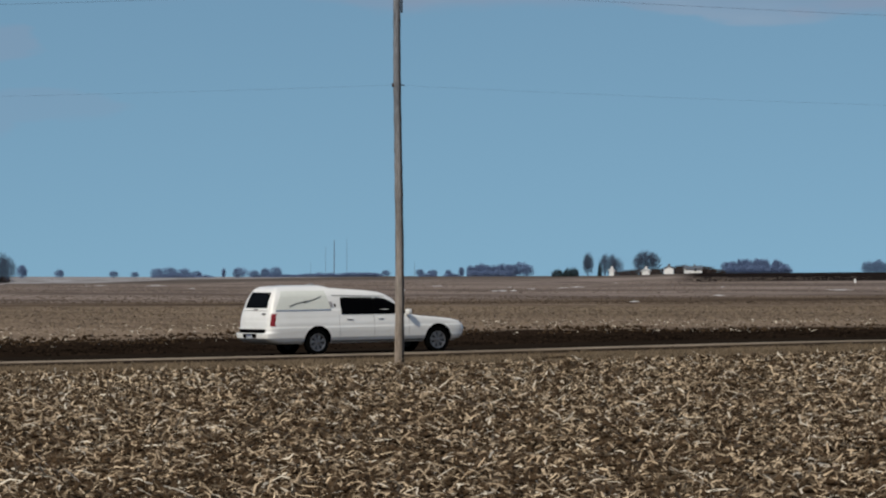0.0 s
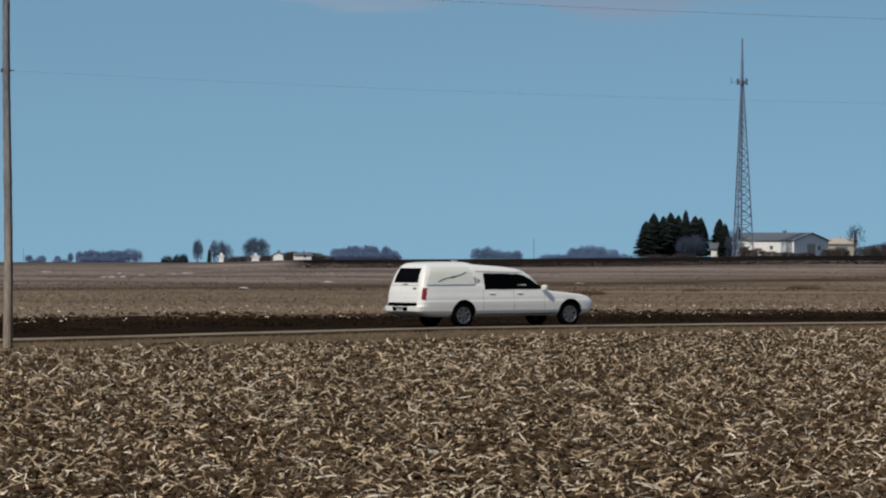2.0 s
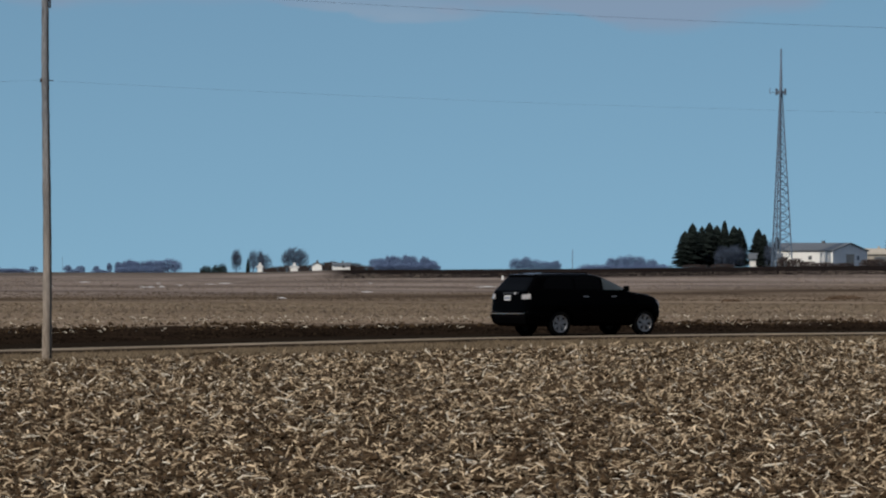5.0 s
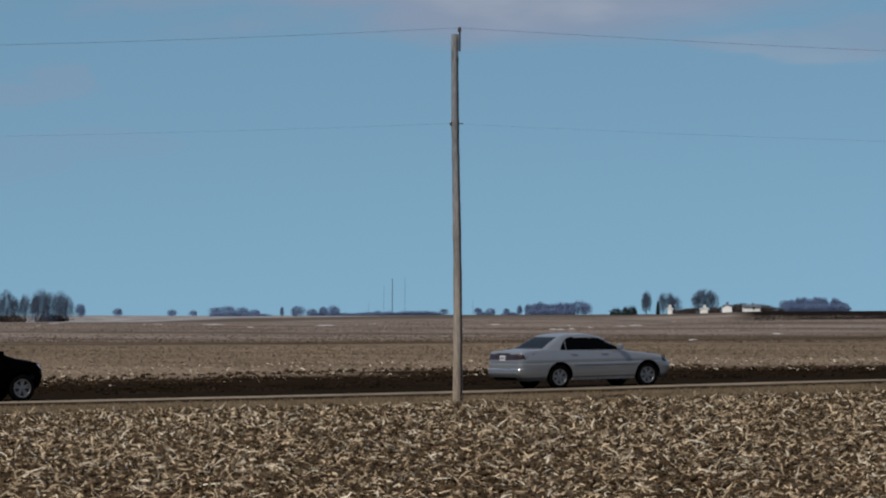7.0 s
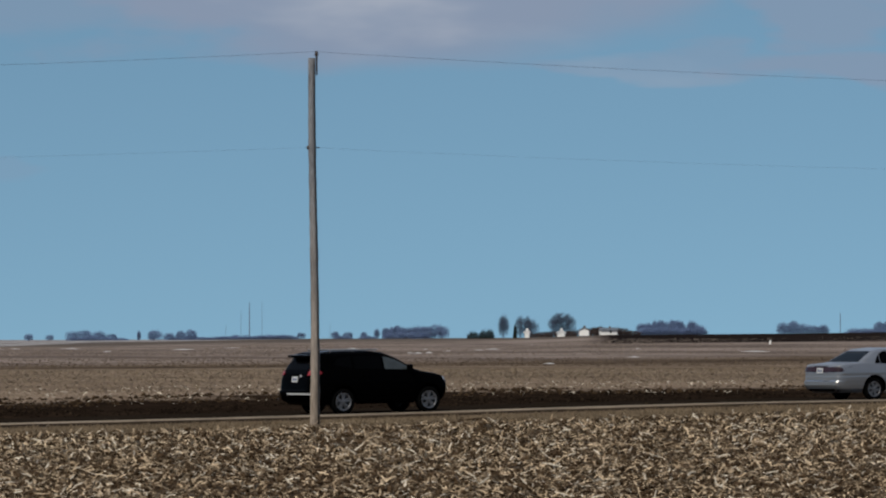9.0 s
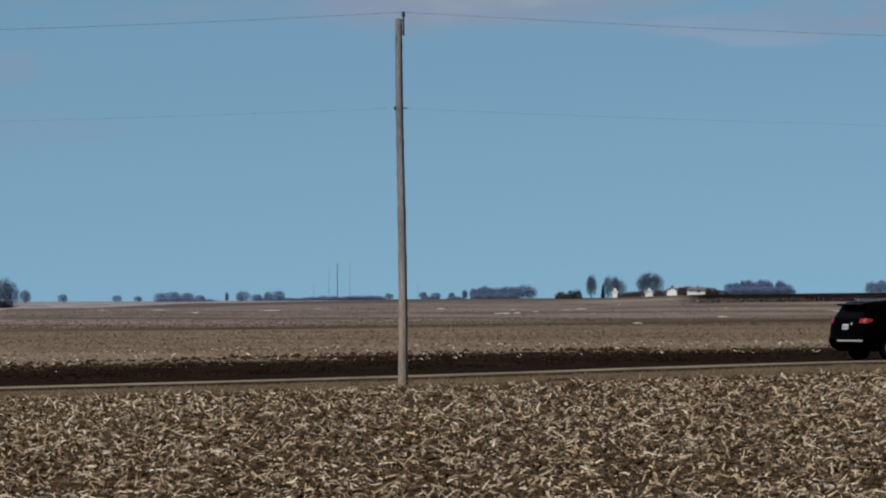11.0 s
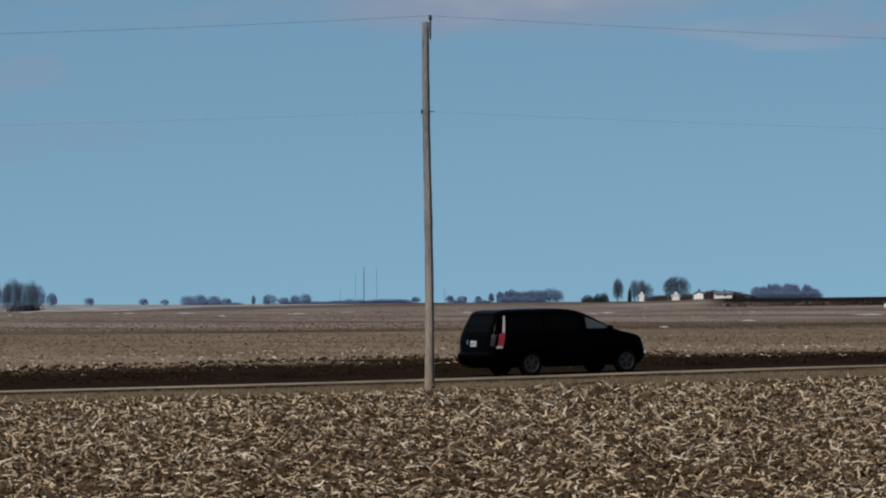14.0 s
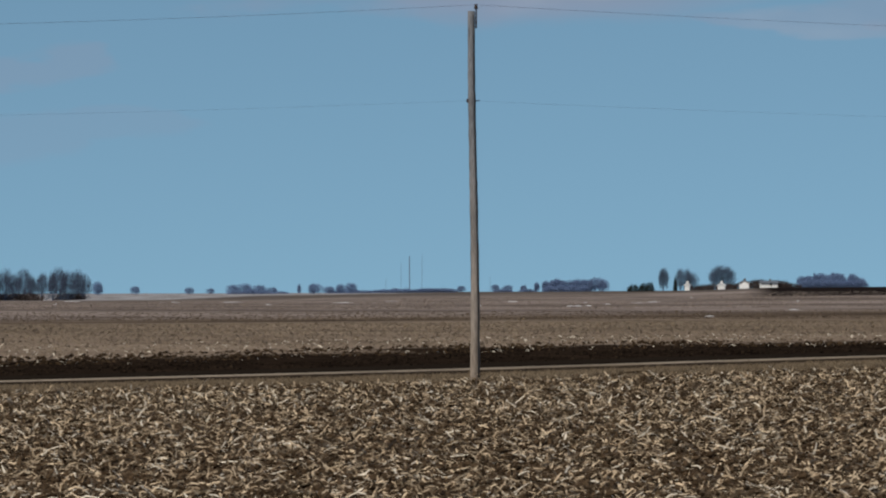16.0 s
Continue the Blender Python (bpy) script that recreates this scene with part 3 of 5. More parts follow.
def build_wheels(thing, r, axles, track, spokes, rim_mat=ALLOY, width=0.22):
    """Four wheels; each is a part that turns, with its tyre, rim and spokes on it."""
    tyre, barrel, spoke = wheel_meshes(r, width, spokes)
    for ax in axles:
        for flank in (-1, 1):
            hub = new("wheel")
            hub.parent = thing
            hub["r"], hub["x"], hub["y"], hub["flank"] = r, ax, flank * track / 2, flank
            for name, (v, f), mat in (("tyre", tyre, RUBBER), ("rim", barrel, DARK_IRON if rim_mat is ALLOY else rim_mat), ("spokes", spoke, rim_mat)):
                if flank > 0:
                    v, f = [(a, -b, c) for a, b, c in v], [q[::-1] for q in f]
                raw(name, v, f, mat, hub, smooth=name == "tyre")
            WHEELS.append(hub)


def build_mirror(thing, x, y, z, mat):
    for flank in (-1, 1):
        bm = bmesh.new()
        block(bm, (0.13, 0.20, 0.15), pose(x, flank * (y + 0.14), z), 0.04)
        block(bm, (0.06, 0.12, 0.05), pose(x + 0.02, flank * (y + 0.03), z - 0.05), 0.01)
        part("side_mirror", bm, mat, thing)


def build_plate(thing, shell, y, z, w=0.30, h=0.15):
    end_patch("number_plate", shell, [(y - w / 2, z - h / 2), (y + w / 2, z - h / 2), (y + w / 2, z + h / 2), (y - w / 2, z + h / 2)], PLATE, thing, out=0.022, depth=0.03, nu=3, nv=3, label="white number plate")
    for k in range(3):
        c = y + (k - 1) * 0.085
        end_patch("plate_bar", shell, [(c - 0.03, z - 0.03), (c + 0.03, z - 0.03), (c + 0.03, z + 0.03), (c - 0.03, z + 0.03)], INK, thing, out=0.027, depth=0.006, nu=2, nv=2)


def handle(shell, x, z, mat, thing):
    side_patch("door_handle", shell, [(x - 0.09, z - 0.012), (x + 0.09, z - 0.012), (x + 0.09, z + 0.012), (x - 0.09, z + 0.012)], mat, thing, out=0.035, depth=0.04, nu=6, nv=3)


def seam(shell, x0, z0, x1, z1, thing, w=0.012, mat=SEAM):
    side_patch("door_gap", shell, [(x0, z0), (x0 + w, z0), (x1 + w, z1), (x1, z1)], mat, thing, out=0.003, depth=0.006, nu=2, nv=8)


def vehicle(name, label, category):
    return tagged(new(name), label, category, group="funeral procession")


def build_hearse():
    car = vehicle("hearse", "white hearse with pale vinyl landau panels on the road", "hearse")
    shell = Shell([(0.29, 0.30, 5.85, 0.80), (0.36, 0.02, 6.02, 0.89), (0.45, -0.13, 6.10, 0.935), (0.58, -0.14, 6.13, 0.95), (0.62, -0.04, 6.13, 0.955), (0.72, -0.03, 6.10, 0.96),
                   (0.76, -0.025, 6.07, 0.945), (0.83, -0.02, 5.98, 0.945), (0.89, -0.015, 5.74, 0.935), (0.94, -0.005, 5.30, 0.925), (0.99, 0.0, 4.75, 0.915), (1.04, 0.01, 4.44, 0.91), (1.18, 0.05, 4.22, 0.885),
                   (1.22, 0.06, 4.21, 0.865), (1.46, 0.14, 3.94, 0.815), (1.58, 0.20, 3.74, 0.775), (1.65, 0.23, 3.54, 0.735), (1.71, 0.26, 3.10, 0.69), (1.76, 0.30, 2.42, 0.64), (1.79, 0.34, 2.02, 0.60), (1.83, 0.42, 1.93, 0.52), (1.855, 0.60, 1.8, 0.40), (1.87, 0.90, 1.6, 0.26)], 24.0, 13.0, 12.0)
    build_body(shell, [(1.47, 0.35, 0.42), (5.23, 0.35, 0.42)], WHITE_PAINT, car, "white painted coach body")
    build_wheels(car, 0.352, (1.47, 5.23), 1.62, 7)
    sill, head = [(2.0, 1.06), (4.4, 1.05)], [(2.18, 1.51), (2.30, 1.53), (3.40, 1.51), (3.66, 1.46), (3.92, 1.33), (4.34, 1.06)]
    side_glass("front_side_window", shell, 3.28, 4.30, sill, head, CAR_GLASS, car, label="dark tinted side window")
    side_glass("rear_side_window", shell, 2.22, 3.22, sill, head, CAR_GLASS, car, label="dark tinted side window")
    side_patch("door_pillar", shell, [(3.22, 1.06), (3.28, 1.06), (3.28, 1.48), (3.22, 1.49)], TRIM, car, out=0.003, nu=2)
    side_patch("roof_drip_rail", shell, [(1.98, 1.575), (3.60, 1.53), (3.60, 1.545), (1.98, 1.595)], SEAM, car, out=0.012, depth=0.02, nu=14, nv=2)
    end_patch("windscreen", shell, [(-0.80, 1.06), (0.80, 1.06), (0.66, 1.56), (-0.66, 1.56)], CAR_GLASS, car, front=True)
    end_patch("rear_window", shell, [(-0.62, 1.27), (0.62, 1.27), (0.55, 1.69), (-0.55, 1.69)], CAR_GLASS, car, label="dark rear window")
    side_patch("landau_panel", shell, [(0.20, 1.22), (1.90, 1.22), (1.78, 1.72), (0.46, 1.72)], VINYL, car, out=0.012, depth=0.02, nu=20, nv=8, label="pale grey-green padded vinyl panel")
    side_patch("belt_moulding", shell, [(0.20, 1.185), (1.90, 1.185), (1.90, 1.208), (0.20, 1.208)], CHROME, car, out=0.015, depth=0.02, nu=20, nv=2)
    side_patch("opera_lamp", shell, [(1.88, 1.28), (1.96, 1.28), (1.94, 1.42), (1.86, 1.42)], CLEAR_LENS, car, out=0.03, depth=0.04, nu=3, nv=4, label="small clear opera lamp")
    side_patch("emblem", shell, [(2.03, 1.27), (2.08, 1.27), (2.06, 1.36), (2.01, 1.36)], DARK_IRON, car, out=0.006, nu=2, nv=2)
    for flank in (-1, 1):
        bm = bmesh.new()
        last = None
        for k in range(25):
            u = k / 24
            x, z = 0.62 + 1.02 * u, 1.30 + 0.27 * u + 0.02 * math.sin(2 * math.pi * u)
            p = Vector((x, flank * (shell.side(x, z) + 0.022), z))
            if last:
                rod(bm, last, p, 0.008, 0.008, 6)
            last = p
        block(bm, (0.13, 0.02, 0.03), pose(1.13, flank * (shell.side(1.13, 1.435) + 0.03), 1.435, 0, -15, 0), 0.01)
        part("landau_bar", bm, DARK_IRON, car, "curved dark metal landau bar")
        end_patch("tail_lamp", shell, [(0.88, 0.78), (0.93, 0.78), (0.89, 1.12), (0.86, 1.10)] if flank > 0 else [(-0.93, 0.78), (-0.88, 0.78), (-0.86, 1.10), (-0.89, 1.12)], RED_LENS, car, out=0.02, depth=0.03, label="tall narrow red tail lamp")
    side_patch("tail_lamp_wrap", shell, [(0.06, 0.78), (0.15, 0.78), (0.13, 1.12), (0.09, 1.12)], RED_LENS, car, out=0.012, depth=0.02)
    end_patch("bumper_step", shell, [(-0.72, 0.60), (0.72, 0.60), (0.72, 0.70), (-0.72, 0.70)], TRIM, car, out=0.03, depth=0.05, label="black rubber bumper step")
    end_patch("plate_recess", shell, [(-0.36, 0.44), (0.36, 0.44), (0.40, 0.62), (-0.40, 0.62)], TRIM, car, out=0.008)
    build_plate(car, shell, 0.0, 0.53)
    end_patch("tailgate_gap", shell, [(-0.82, 1.19), (0.82, 1.19), (0.82, 1.205), (-0.82, 1.205)], SEAM, car, out=0.003, depth=0.006, nv=2)
    end_patch("tailgate_badge", shell, [(-0.10, 1.21), (0.10, 1.21), (0.10, 1.24), (-0.10, 1.24)], DARK_IRON, car, out=0.01, nv=2)
    end_patch("tailgate_handle", shell, [(-0.62, 1.09), (-0.44, 1.09), (-0.44, 1.13), (-0.62, 1.13)], DARK_IRON, car, out=0.02, depth=0.03, nu=3, nv=2)
    bm = bmesh.new()
    block(bm, (0.16, 0.12, 0.06), pose(1.75, 0, 1.88), 0.02)
    part("roof_marker", bm, CLEAR_LENS, car, "small white roof marker lamp")
    for x in (2.14, 3.22, 4.30):
        seam(shell, x, 0.40, x, 1.05, car, 0.008)
    handle(shell, 2.45, 0.95, WHITE_PAINT, car)
    handle(shell, 3.42, 0.95, WHITE_PAINT, car)
    side_patch("sill_trim", shell, [(1.92, 0.31), (4.80, 0.31), (4.80, 0.36), (1.92, 0.36)], SEAM, car, nv=2)
    end_patch("grille", shell, [(-0.42, 0.56), (0.42, 0.56), (0.48, 0.80), (-0.48, 0.80)], CHROME, car, front=True)
    for y in (-0.72, 0.72):
        end_patch("headlamp", shell, [(y - 0.16, 0.64), (y + 0.16, 0.64), (y + 0.14, 0.82), (y - 0.14, 0.82)], CLEAR_LENS, car, front=True)
    build_mirror(car, 4.24, 0.89, 1.10, WHITE_PAINT)
    return car


def build_suv():
    car = vehicle("sport_utility_vehicle", "large black sport utility vehicle with bright alloy wheels", "car")
    shell = Shell([(0.27, 0.09, 4.56, 0.84), (0.36, -0.08, 4.68, 0.94), (0.55, -0.16, 4.76, 0.98), (0.66, -0.16, 4.77, 0.985), (0.7, -0.11, 4.76, 0.985), (0.9, -0.1, 4.74, 0.99), (1, -0.09, 4.69, 0.985), (1.1, -0.08, 4.56, 0.97),
                   (1.18, -0.07, 4.3, 0.96), (1.25, -0.05, 3.8, 0.95), (1.3, -0.03, 3.6, 0.94), (1.5, 0.16, 3.20, 0.87), (1.66, 0.30, 2.84, 0.8), (1.74, 0.38, 2.60, 0.74), (1.79, 0.50, 2.34, 0.66), (1.825, 0.84, 2.0, 0.48)])
    build_body(shell, [(1.10, 0.37, 0.45), (4.12, 0.37, 0.45)], BLACK_PAINT, car, "glossy black body")
    build_wheels(car, 0.372, (1.10, 4.12), 1.66, 6)
    sill, head = [(0.4, 1.37), (3.6, 1.31)], [(0.50, 1.40), (0.68, 1.66), (0.86, 1.70), (2.3, 1.70), (2.66, 1.66), (2.96, 1.57), (3.46, 1.32)]
    side_glass("front_side_window", shell, 2.64, 3.40, sill, head, CLEAR_GLASS, car, label="pale tinted front side window")
    side_glass("rear_side_window", shell, 1.66, 2.55, sill, head, CAR_GLASS, car)
    side_glass("quarter_window", shell, 0.54, 1.58, sill, head, CAR_GLASS, car)
    end_patch("rear_window", shell, [(-0.78, 1.32), (0.78, 1.32), (0.66, 1.68), (-0.66, 1.68)], CAR_GLASS, car)
    end_patch("windscreen", shell, [(-0.82, 1.32), (0.82, 1.32), (0.68, 1.70), (-0.68, 1.70)], CAR_GLASS, car, front=True)
    for flank in (-1, 1):
        lo, hi = (0.68, 0.91) if flank > 0 else (-0.91, -0.68)
        end_patch("tail_lamp", shell, [(lo, 1.07), (hi, 1.07), (hi, 1.20), (lo, 1.21)], CLEAR_LENS, car, out=0.02, depth=0.03, label="clear silver tail lamp")
        bm = bmesh.new()
        rod(bm, (0.66, flank * 0.60, 1.835), (2.3, flank * 0.60, 1.815), 0.015, 0.015, 8)
        for x in (0.71, 1.48, 2.25):
            rod(bm, (x, flank * 0.60, 1.75), (x, flank * 0.60, 1.825), 0.02, 0.015, 6)
        part("roof_rail", bm, TRIM, car, "black roof rail")
    side_patch("tail_lamp_wrap", shell, [(-0.06, 1.08), (0.05, 1.08), (0.05, 1.22), (-0.02, 1.22)], CLEAR_LENS, car, out=0.012, depth=0.02)
    end_patch("bumper_chrome", shell, [(-0.86, 0.63), (0.86, 0.63), (0.86, 0.66), (-0.86, 0.66)], CHROME, car, out=0.02, depth=0.03, nv=2, label="bright chrome bumper strip")
    end_patch("bumper_skirt", shell, [(-0.84, 0.36), (0.84, 0.36), (0.88, 0.62), (-0.88, 0.62)], TRIM, car, out=0.01, label="dark grey plastic bumper skirt")
    end_patch("tailgate_bar", shell, [(-0.50, 1.22), (0.30, 1.22), (0.30, 1.26), (-0.50, 1.26)], DARK_IRON, car, out=0.02, nv=2)
    end_patch("tailgate_badge", shell, [(-0.36, 1.20), (-0.28, 1.20), (-0.28, 1.27), (-0.36, 1.27)], CLEAR_LENS, car, out=0.03, nu=2, nv=2)
    build_plate(car, shell, 0.05, 1.10)
    handle(shell, 1.98, 1.13, ALLOY, car)
    handle(shell, 2.98, 1.13, ALLOY, car)
    for x in (1.62, 2.58, 3.52):
        seam(shell, x, 0.42, x, 1.30, car, mat=BLACK_GAP)
    bm = bmesh.new()
    block(bm, (0.30, 1.30, 0.05), pose(0.50, 0, 1.76, 0, -4, 0), 0.02)
    part("roof_spoiler", bm, BLACK_PAINT, car)
    end_patch("grille", shell, [(-0.5, 0.70), (0.5, 0.70), (0.55, 0.98), (-0.55, 0.98)], CHROME, car, front=True)
    for y in (-0.76, 0.76):
        end_patch("headlamp", shell, [(y - 0.15, 0.86), (y + 0.15, 0.86), (y + 0.13, 1.04), (y - 0.13, 1.04)], CLEAR_LENS, car, front=True)
    build_mirror(car, 3.36, 0.93, 1.36, BLACK_PAINT)
    return car


def build_sedan():
    car = vehicle("sedan", "silver-blue four-door sedan with a long boot", "car")
    shell = Shell([(0.20, 0.25, 4.80, 0.80), (0.30, 0.08, 4.98, 0.88), (0.42, 0.0, 5.04, 0.91), (0.52, 0.0, 5.05, 0.92), (0.55, 0.05, 5.04, 0.925), (0.66, 0.05, 5.00, 0.93), (0.69, 0.06, 4.98, 0.92), (0.78, 0.06, 4.90, 0.925), (0.86, 0.07, 4.66, 0.915), (0.92, 0.08, 4.22, 0.905),
                   (0.97, 0.10, 3.74, 0.895), (1.02, 0.17, 3.50, 0.885), (1.06, 0.70, 3.40, 0.87), (1.09, 0.88, 3.35, 0.855), (1.20, 1.06, 3.16, 0.81), (1.32, 1.28, 2.95, 0.745), (1.41, 1.46, 2.78, 0.705), (1.455, 1.63, 2.60, 0.64), (1.485, 1.86, 2.38, 0.50), (1.497, 2.0, 2.2, 0.30)], 16.0, 9.0, 10.0)
    build_body(shell, [(1.37, 0.31, 0.41), (4.22, 0.31, 0.41)], SILVER_PAINT, car, "silver-blue painted body")
    build_wheels(car, 0.328, (1.37, 4.22), 1.58, 6, width=0.20)
    sill = [(1.2, 1.045), (3.5, 1.02)]
    head = [(1.40, 1.05), (1.46, 1.16), (1.56, 1.30), (1.78, 1.40), (2.10, 1.445), (2.45, 1.445), (2.72, 1.415), (2.94, 1.345), (3.13, 1.23), (3.34, 1.03)]
    side_glass("front_side_window", shell, 2.44, 3.32, sill, head, CAR_GLASS, car, label="dark front side window")
    side_glass("rear_side_window", shell, 1.60, 2.385, sill, head, CAR_GLASS, car, label="dark rear side window")
    side_glass("quarter_window", shell, 1.41, 1.575, sill, head, CAR_GLASS, car, nu=6)
    side_patch("door_pillar", shell, [(2.385, 1.03), (2.44, 1.03), (2.44, 1.43), (2.385, 1.43)], TRIM, car, out=0.003, nu=2)
    end_patch("rear_window", shell, [(-0.74, 1.085), (0.74, 1.085), (0.58, 1.40), (-0.58, 1.40)], BLUE_GLASS, car, nv=9, label="glossy grey-blue rear window")
    end_patch("windscreen", shell, [(-0.76, 1.07), (0.76, 1.07), (0.58, 1.40), (-0.58, 1.40)], CAR_GLASS, car, front=True, nv=9)
    for flank in (-1, 1):
        lo, hi = (0.36, 0.90) if flank > 0 else (-0.90, -0.36)
        end_patch("tail_lamp", shell, [(lo, 0.80), (hi, 0.80), (hi, 0.94), (lo, 0.96)], DARK_RED, car, out=0.012, depth=0.02, label="wide dark red tail lamp")
    side_patch("tail_lamp_wrap", shell, [(0.10, 0.81), (0.26, 0.82), (0.25, 0.92), (0.14, 0.94)], DARK_RED, car, out=0.008)
    end_patch("plate_recess", shell, [(-0.38, 0.79), (0.38, 0.79), (0.38, 0.955), (-0.38, 0.955)], DARK_RED, car, out=0.006, label="dark red panel between the tail lamps")
    build_plate(car, shell, 0.0, 0.84)
    end_patch("boot_edge", shell, [(-0.34, 0.955), (0.34, 0.955), (0.34, 0.98), (-0.34, 0.98)], DARK_IRON, car, out=0.015, nv=2)
    end_patch("bumper_strip", shell, [(-0.88, 0.53), (0.88, 0.53), (0.88, 0.56), (-0.88, 0.56)], CHROME, car, out=0.012, nv=2)
    end_patch("bumper_underside", shell, [(-0.72, 0.24), (0.72, 0.24), (0.80, 0.31), (-0.80, 0.31)], TRIM, car, out=0.01, nv=2)
    side_patch("side_moulding", shell, [(1.80, 0.63), (3.80, 0.63), (3.80, 0.68), (1.80, 0.68)], SILVER_PAINT, car, out=0.02, depth=0.03, nv=2)
    side_patch("sill_trim", shell, [(1.79, 0.215), (3.80, 0.215), (3.80, 0.265), (1.79, 0.265)], PLATE, car, out=0.012, nv=2, label="bright sill strip")
    handle(shell, 1.82, 0.93, SILVER_PAINT, car)
    handle(shell, 2.80, 0.93, SILVER_PAINT, car)
    for x in (1.78, 2.42, 3.40):
        seam(shell, x, 0.34, x, 1.03, car, 0.007)
    for y in (-0.70, 0.70):
        end_patch("headlamp", shell, [(y - 0.18, 0.62), (y + 0.18, 0.62), (y + 0.16, 0.76), (y - 0.16, 0.76)], CLEAR_LENS, car, front=True)
    side_patch("corner_lamp", shell, [(4.72, 0.66), (4.88, 0.66), (4.80, 0.78), (4.66, 0.78)], DARK_GAP, car)
    build_mirror(car, 3.26, 0.86, 1.10, SILVER_PAINT)
    return car


def build_crossover():
    car = vehicle("crossover", "compact black crossover with dark alloy wheels", "car")
    shell = Shell([(0.25, 0.20, 4.20, 0.80), (0.38, 0.0, 4.34, 0.89), (0.55, -0.06, 4.41, 0.92), (0.64, -0.06, 4.42, 0.925), (0.68, -0.02, 4.42, 0.925), (0.85, 0.0, 4.39, 0.925), (0.98, 0.02, 4.29, 0.915), (1.05, 0.04, 4.06, 0.905), (1.12, 0.06, 3.64, 0.895),
                   (1.18, 0.10, 3.42, 0.885), (1.30, 0.18, 3.20, 0.845), (1.42, 0.26, 2.99, 0.80), (1.52, 0.32, 2.80, 0.76), (1.60, 0.36, 2.60, 0.72), (1.66, 0.42, 2.42, 0.66), (1.70, 0.62, 2.18, 0.57), (1.725, 0.95, 1.95, 0.42)])
    build_body(shell, [(1.03, 0.36, 0.43), (3.76, 0.36, 0.43)], BLACK_PAINT, car, "glossy black body")
    build_wheels(car, 0.36, (1.03, 3.76), 1.58, 5)
    sill, head = [(0.7, 1.34), (1.4, 1.23), (3.3, 1.17)], [(0.74, 1.36), (0.92, 1.52), (1.2, 1.57), (2.1, 1.57), (2.46, 1.53), (2.76, 1.44), (3.28, 1.18)]
    side_glass("front_side_window", shell, 2.36, 3.12, sill, head, CLEAR_GLASS, car, label="pale tinted front side window")
    side_glass("rear_side_window", shell, 1.42, 2.28, sill, head, CAR_GLASS, car)
    side_glass("quarter_window", shell, 0.80, 1.34, sill, head, CAR_GLASS, car)
    end_patch("rear_window", shell, [(-0.72, 1.22), (0.72, 1.22), (0.62, 1.52), (-0.62, 1.52)], CAR_GLASS, car)
    end_patch("windscreen", shell, [(-0.76, 1.20), (0.76, 1.20), (0.62, 1.56), (-0.62, 1.56)], CAR_GLASS, car, front=True)
    for flank in (-1, 1):
        lo, hi = (0.66, 0.89) if flank > 0 else (-0.89, -0.66)
        end_patch("tail_lamp", shell, [(lo, 1.08), (hi, 1.06), (hi, 1.21), (lo, 1.15)], RED_LENS, car, out=0.02, depth=0.03, label="red tail lamp")
    side_patch("tail_lamp_wrap", shell, [(0.10, 1.05), (0.36, 1.11), (0.32, 1.19), (0.13, 1.21)], RED_LENS, car, out=0.012, depth=0.02)
    # the chrome's bright reflection is put in as an off-white material
    end_patch("bumper_chrome", shell, [(-0.86, 0.54), (0.30, 0.54), (0.30, 0.58), (-0.86, 0.58)], PLATE, car, out=0.02, depth=0.03, nv=2)
    end_patch("tailgate_badge", shell, [(-0.34, 1.02), (-0.26, 1.02), (-0.26, 1.08), (-0.34, 1.08)], CLEAR_LENS, car, out=0.02, nu=2, nv=2)
    build_plate(car, shell, 0.0, 0.96)
    bm = bmesh.new()
    block(bm, (0.34, 1.24, 0.07), pose(0.30, 0, 1.60, 0, -4, 0), 0.03)
    part("roof_spoiler", bm, BLACK_PAINT, car)
    for flank in (-1, 1):
        bm = bmesh.new()
        rod(bm, (0.75, flank * 0.58, 1.745), (2.3, flank * 0.58, 1.735), 0.018, 0.018, 8)
        for x in (0.8, 1.5, 2.2):
            rod(bm, (x, flank * 0.58, 1.66), (x, flank * 0.58, 1.742), 0.018, 0.012, 6)
        part("roof_rail", bm, STEEL, car, "silver roof rail")
    handle(shell, 1.72, 1.04, BLACK_PAINT, car)
    handle(shell, 2.66, 1.02, BLACK_PAINT, car)
    for x in (1.38, 2.32, 3.28):
        seam(shell, x, 0.42, x, 1.18, car, mat=BLACK_GAP)
    for y in (-0.70, 0.70):
        end_patch("headlamp", shell, [(y - 0.16, 0.84), (y + 0.16, 0.84), (y + 0.14, 0.96), (y - 0.14, 0.96)], CLEAR_LENS, car, front=True)
    build_mirror(car, 3.08, 0.88, 1.24, BLACK_PAINT)
    return car


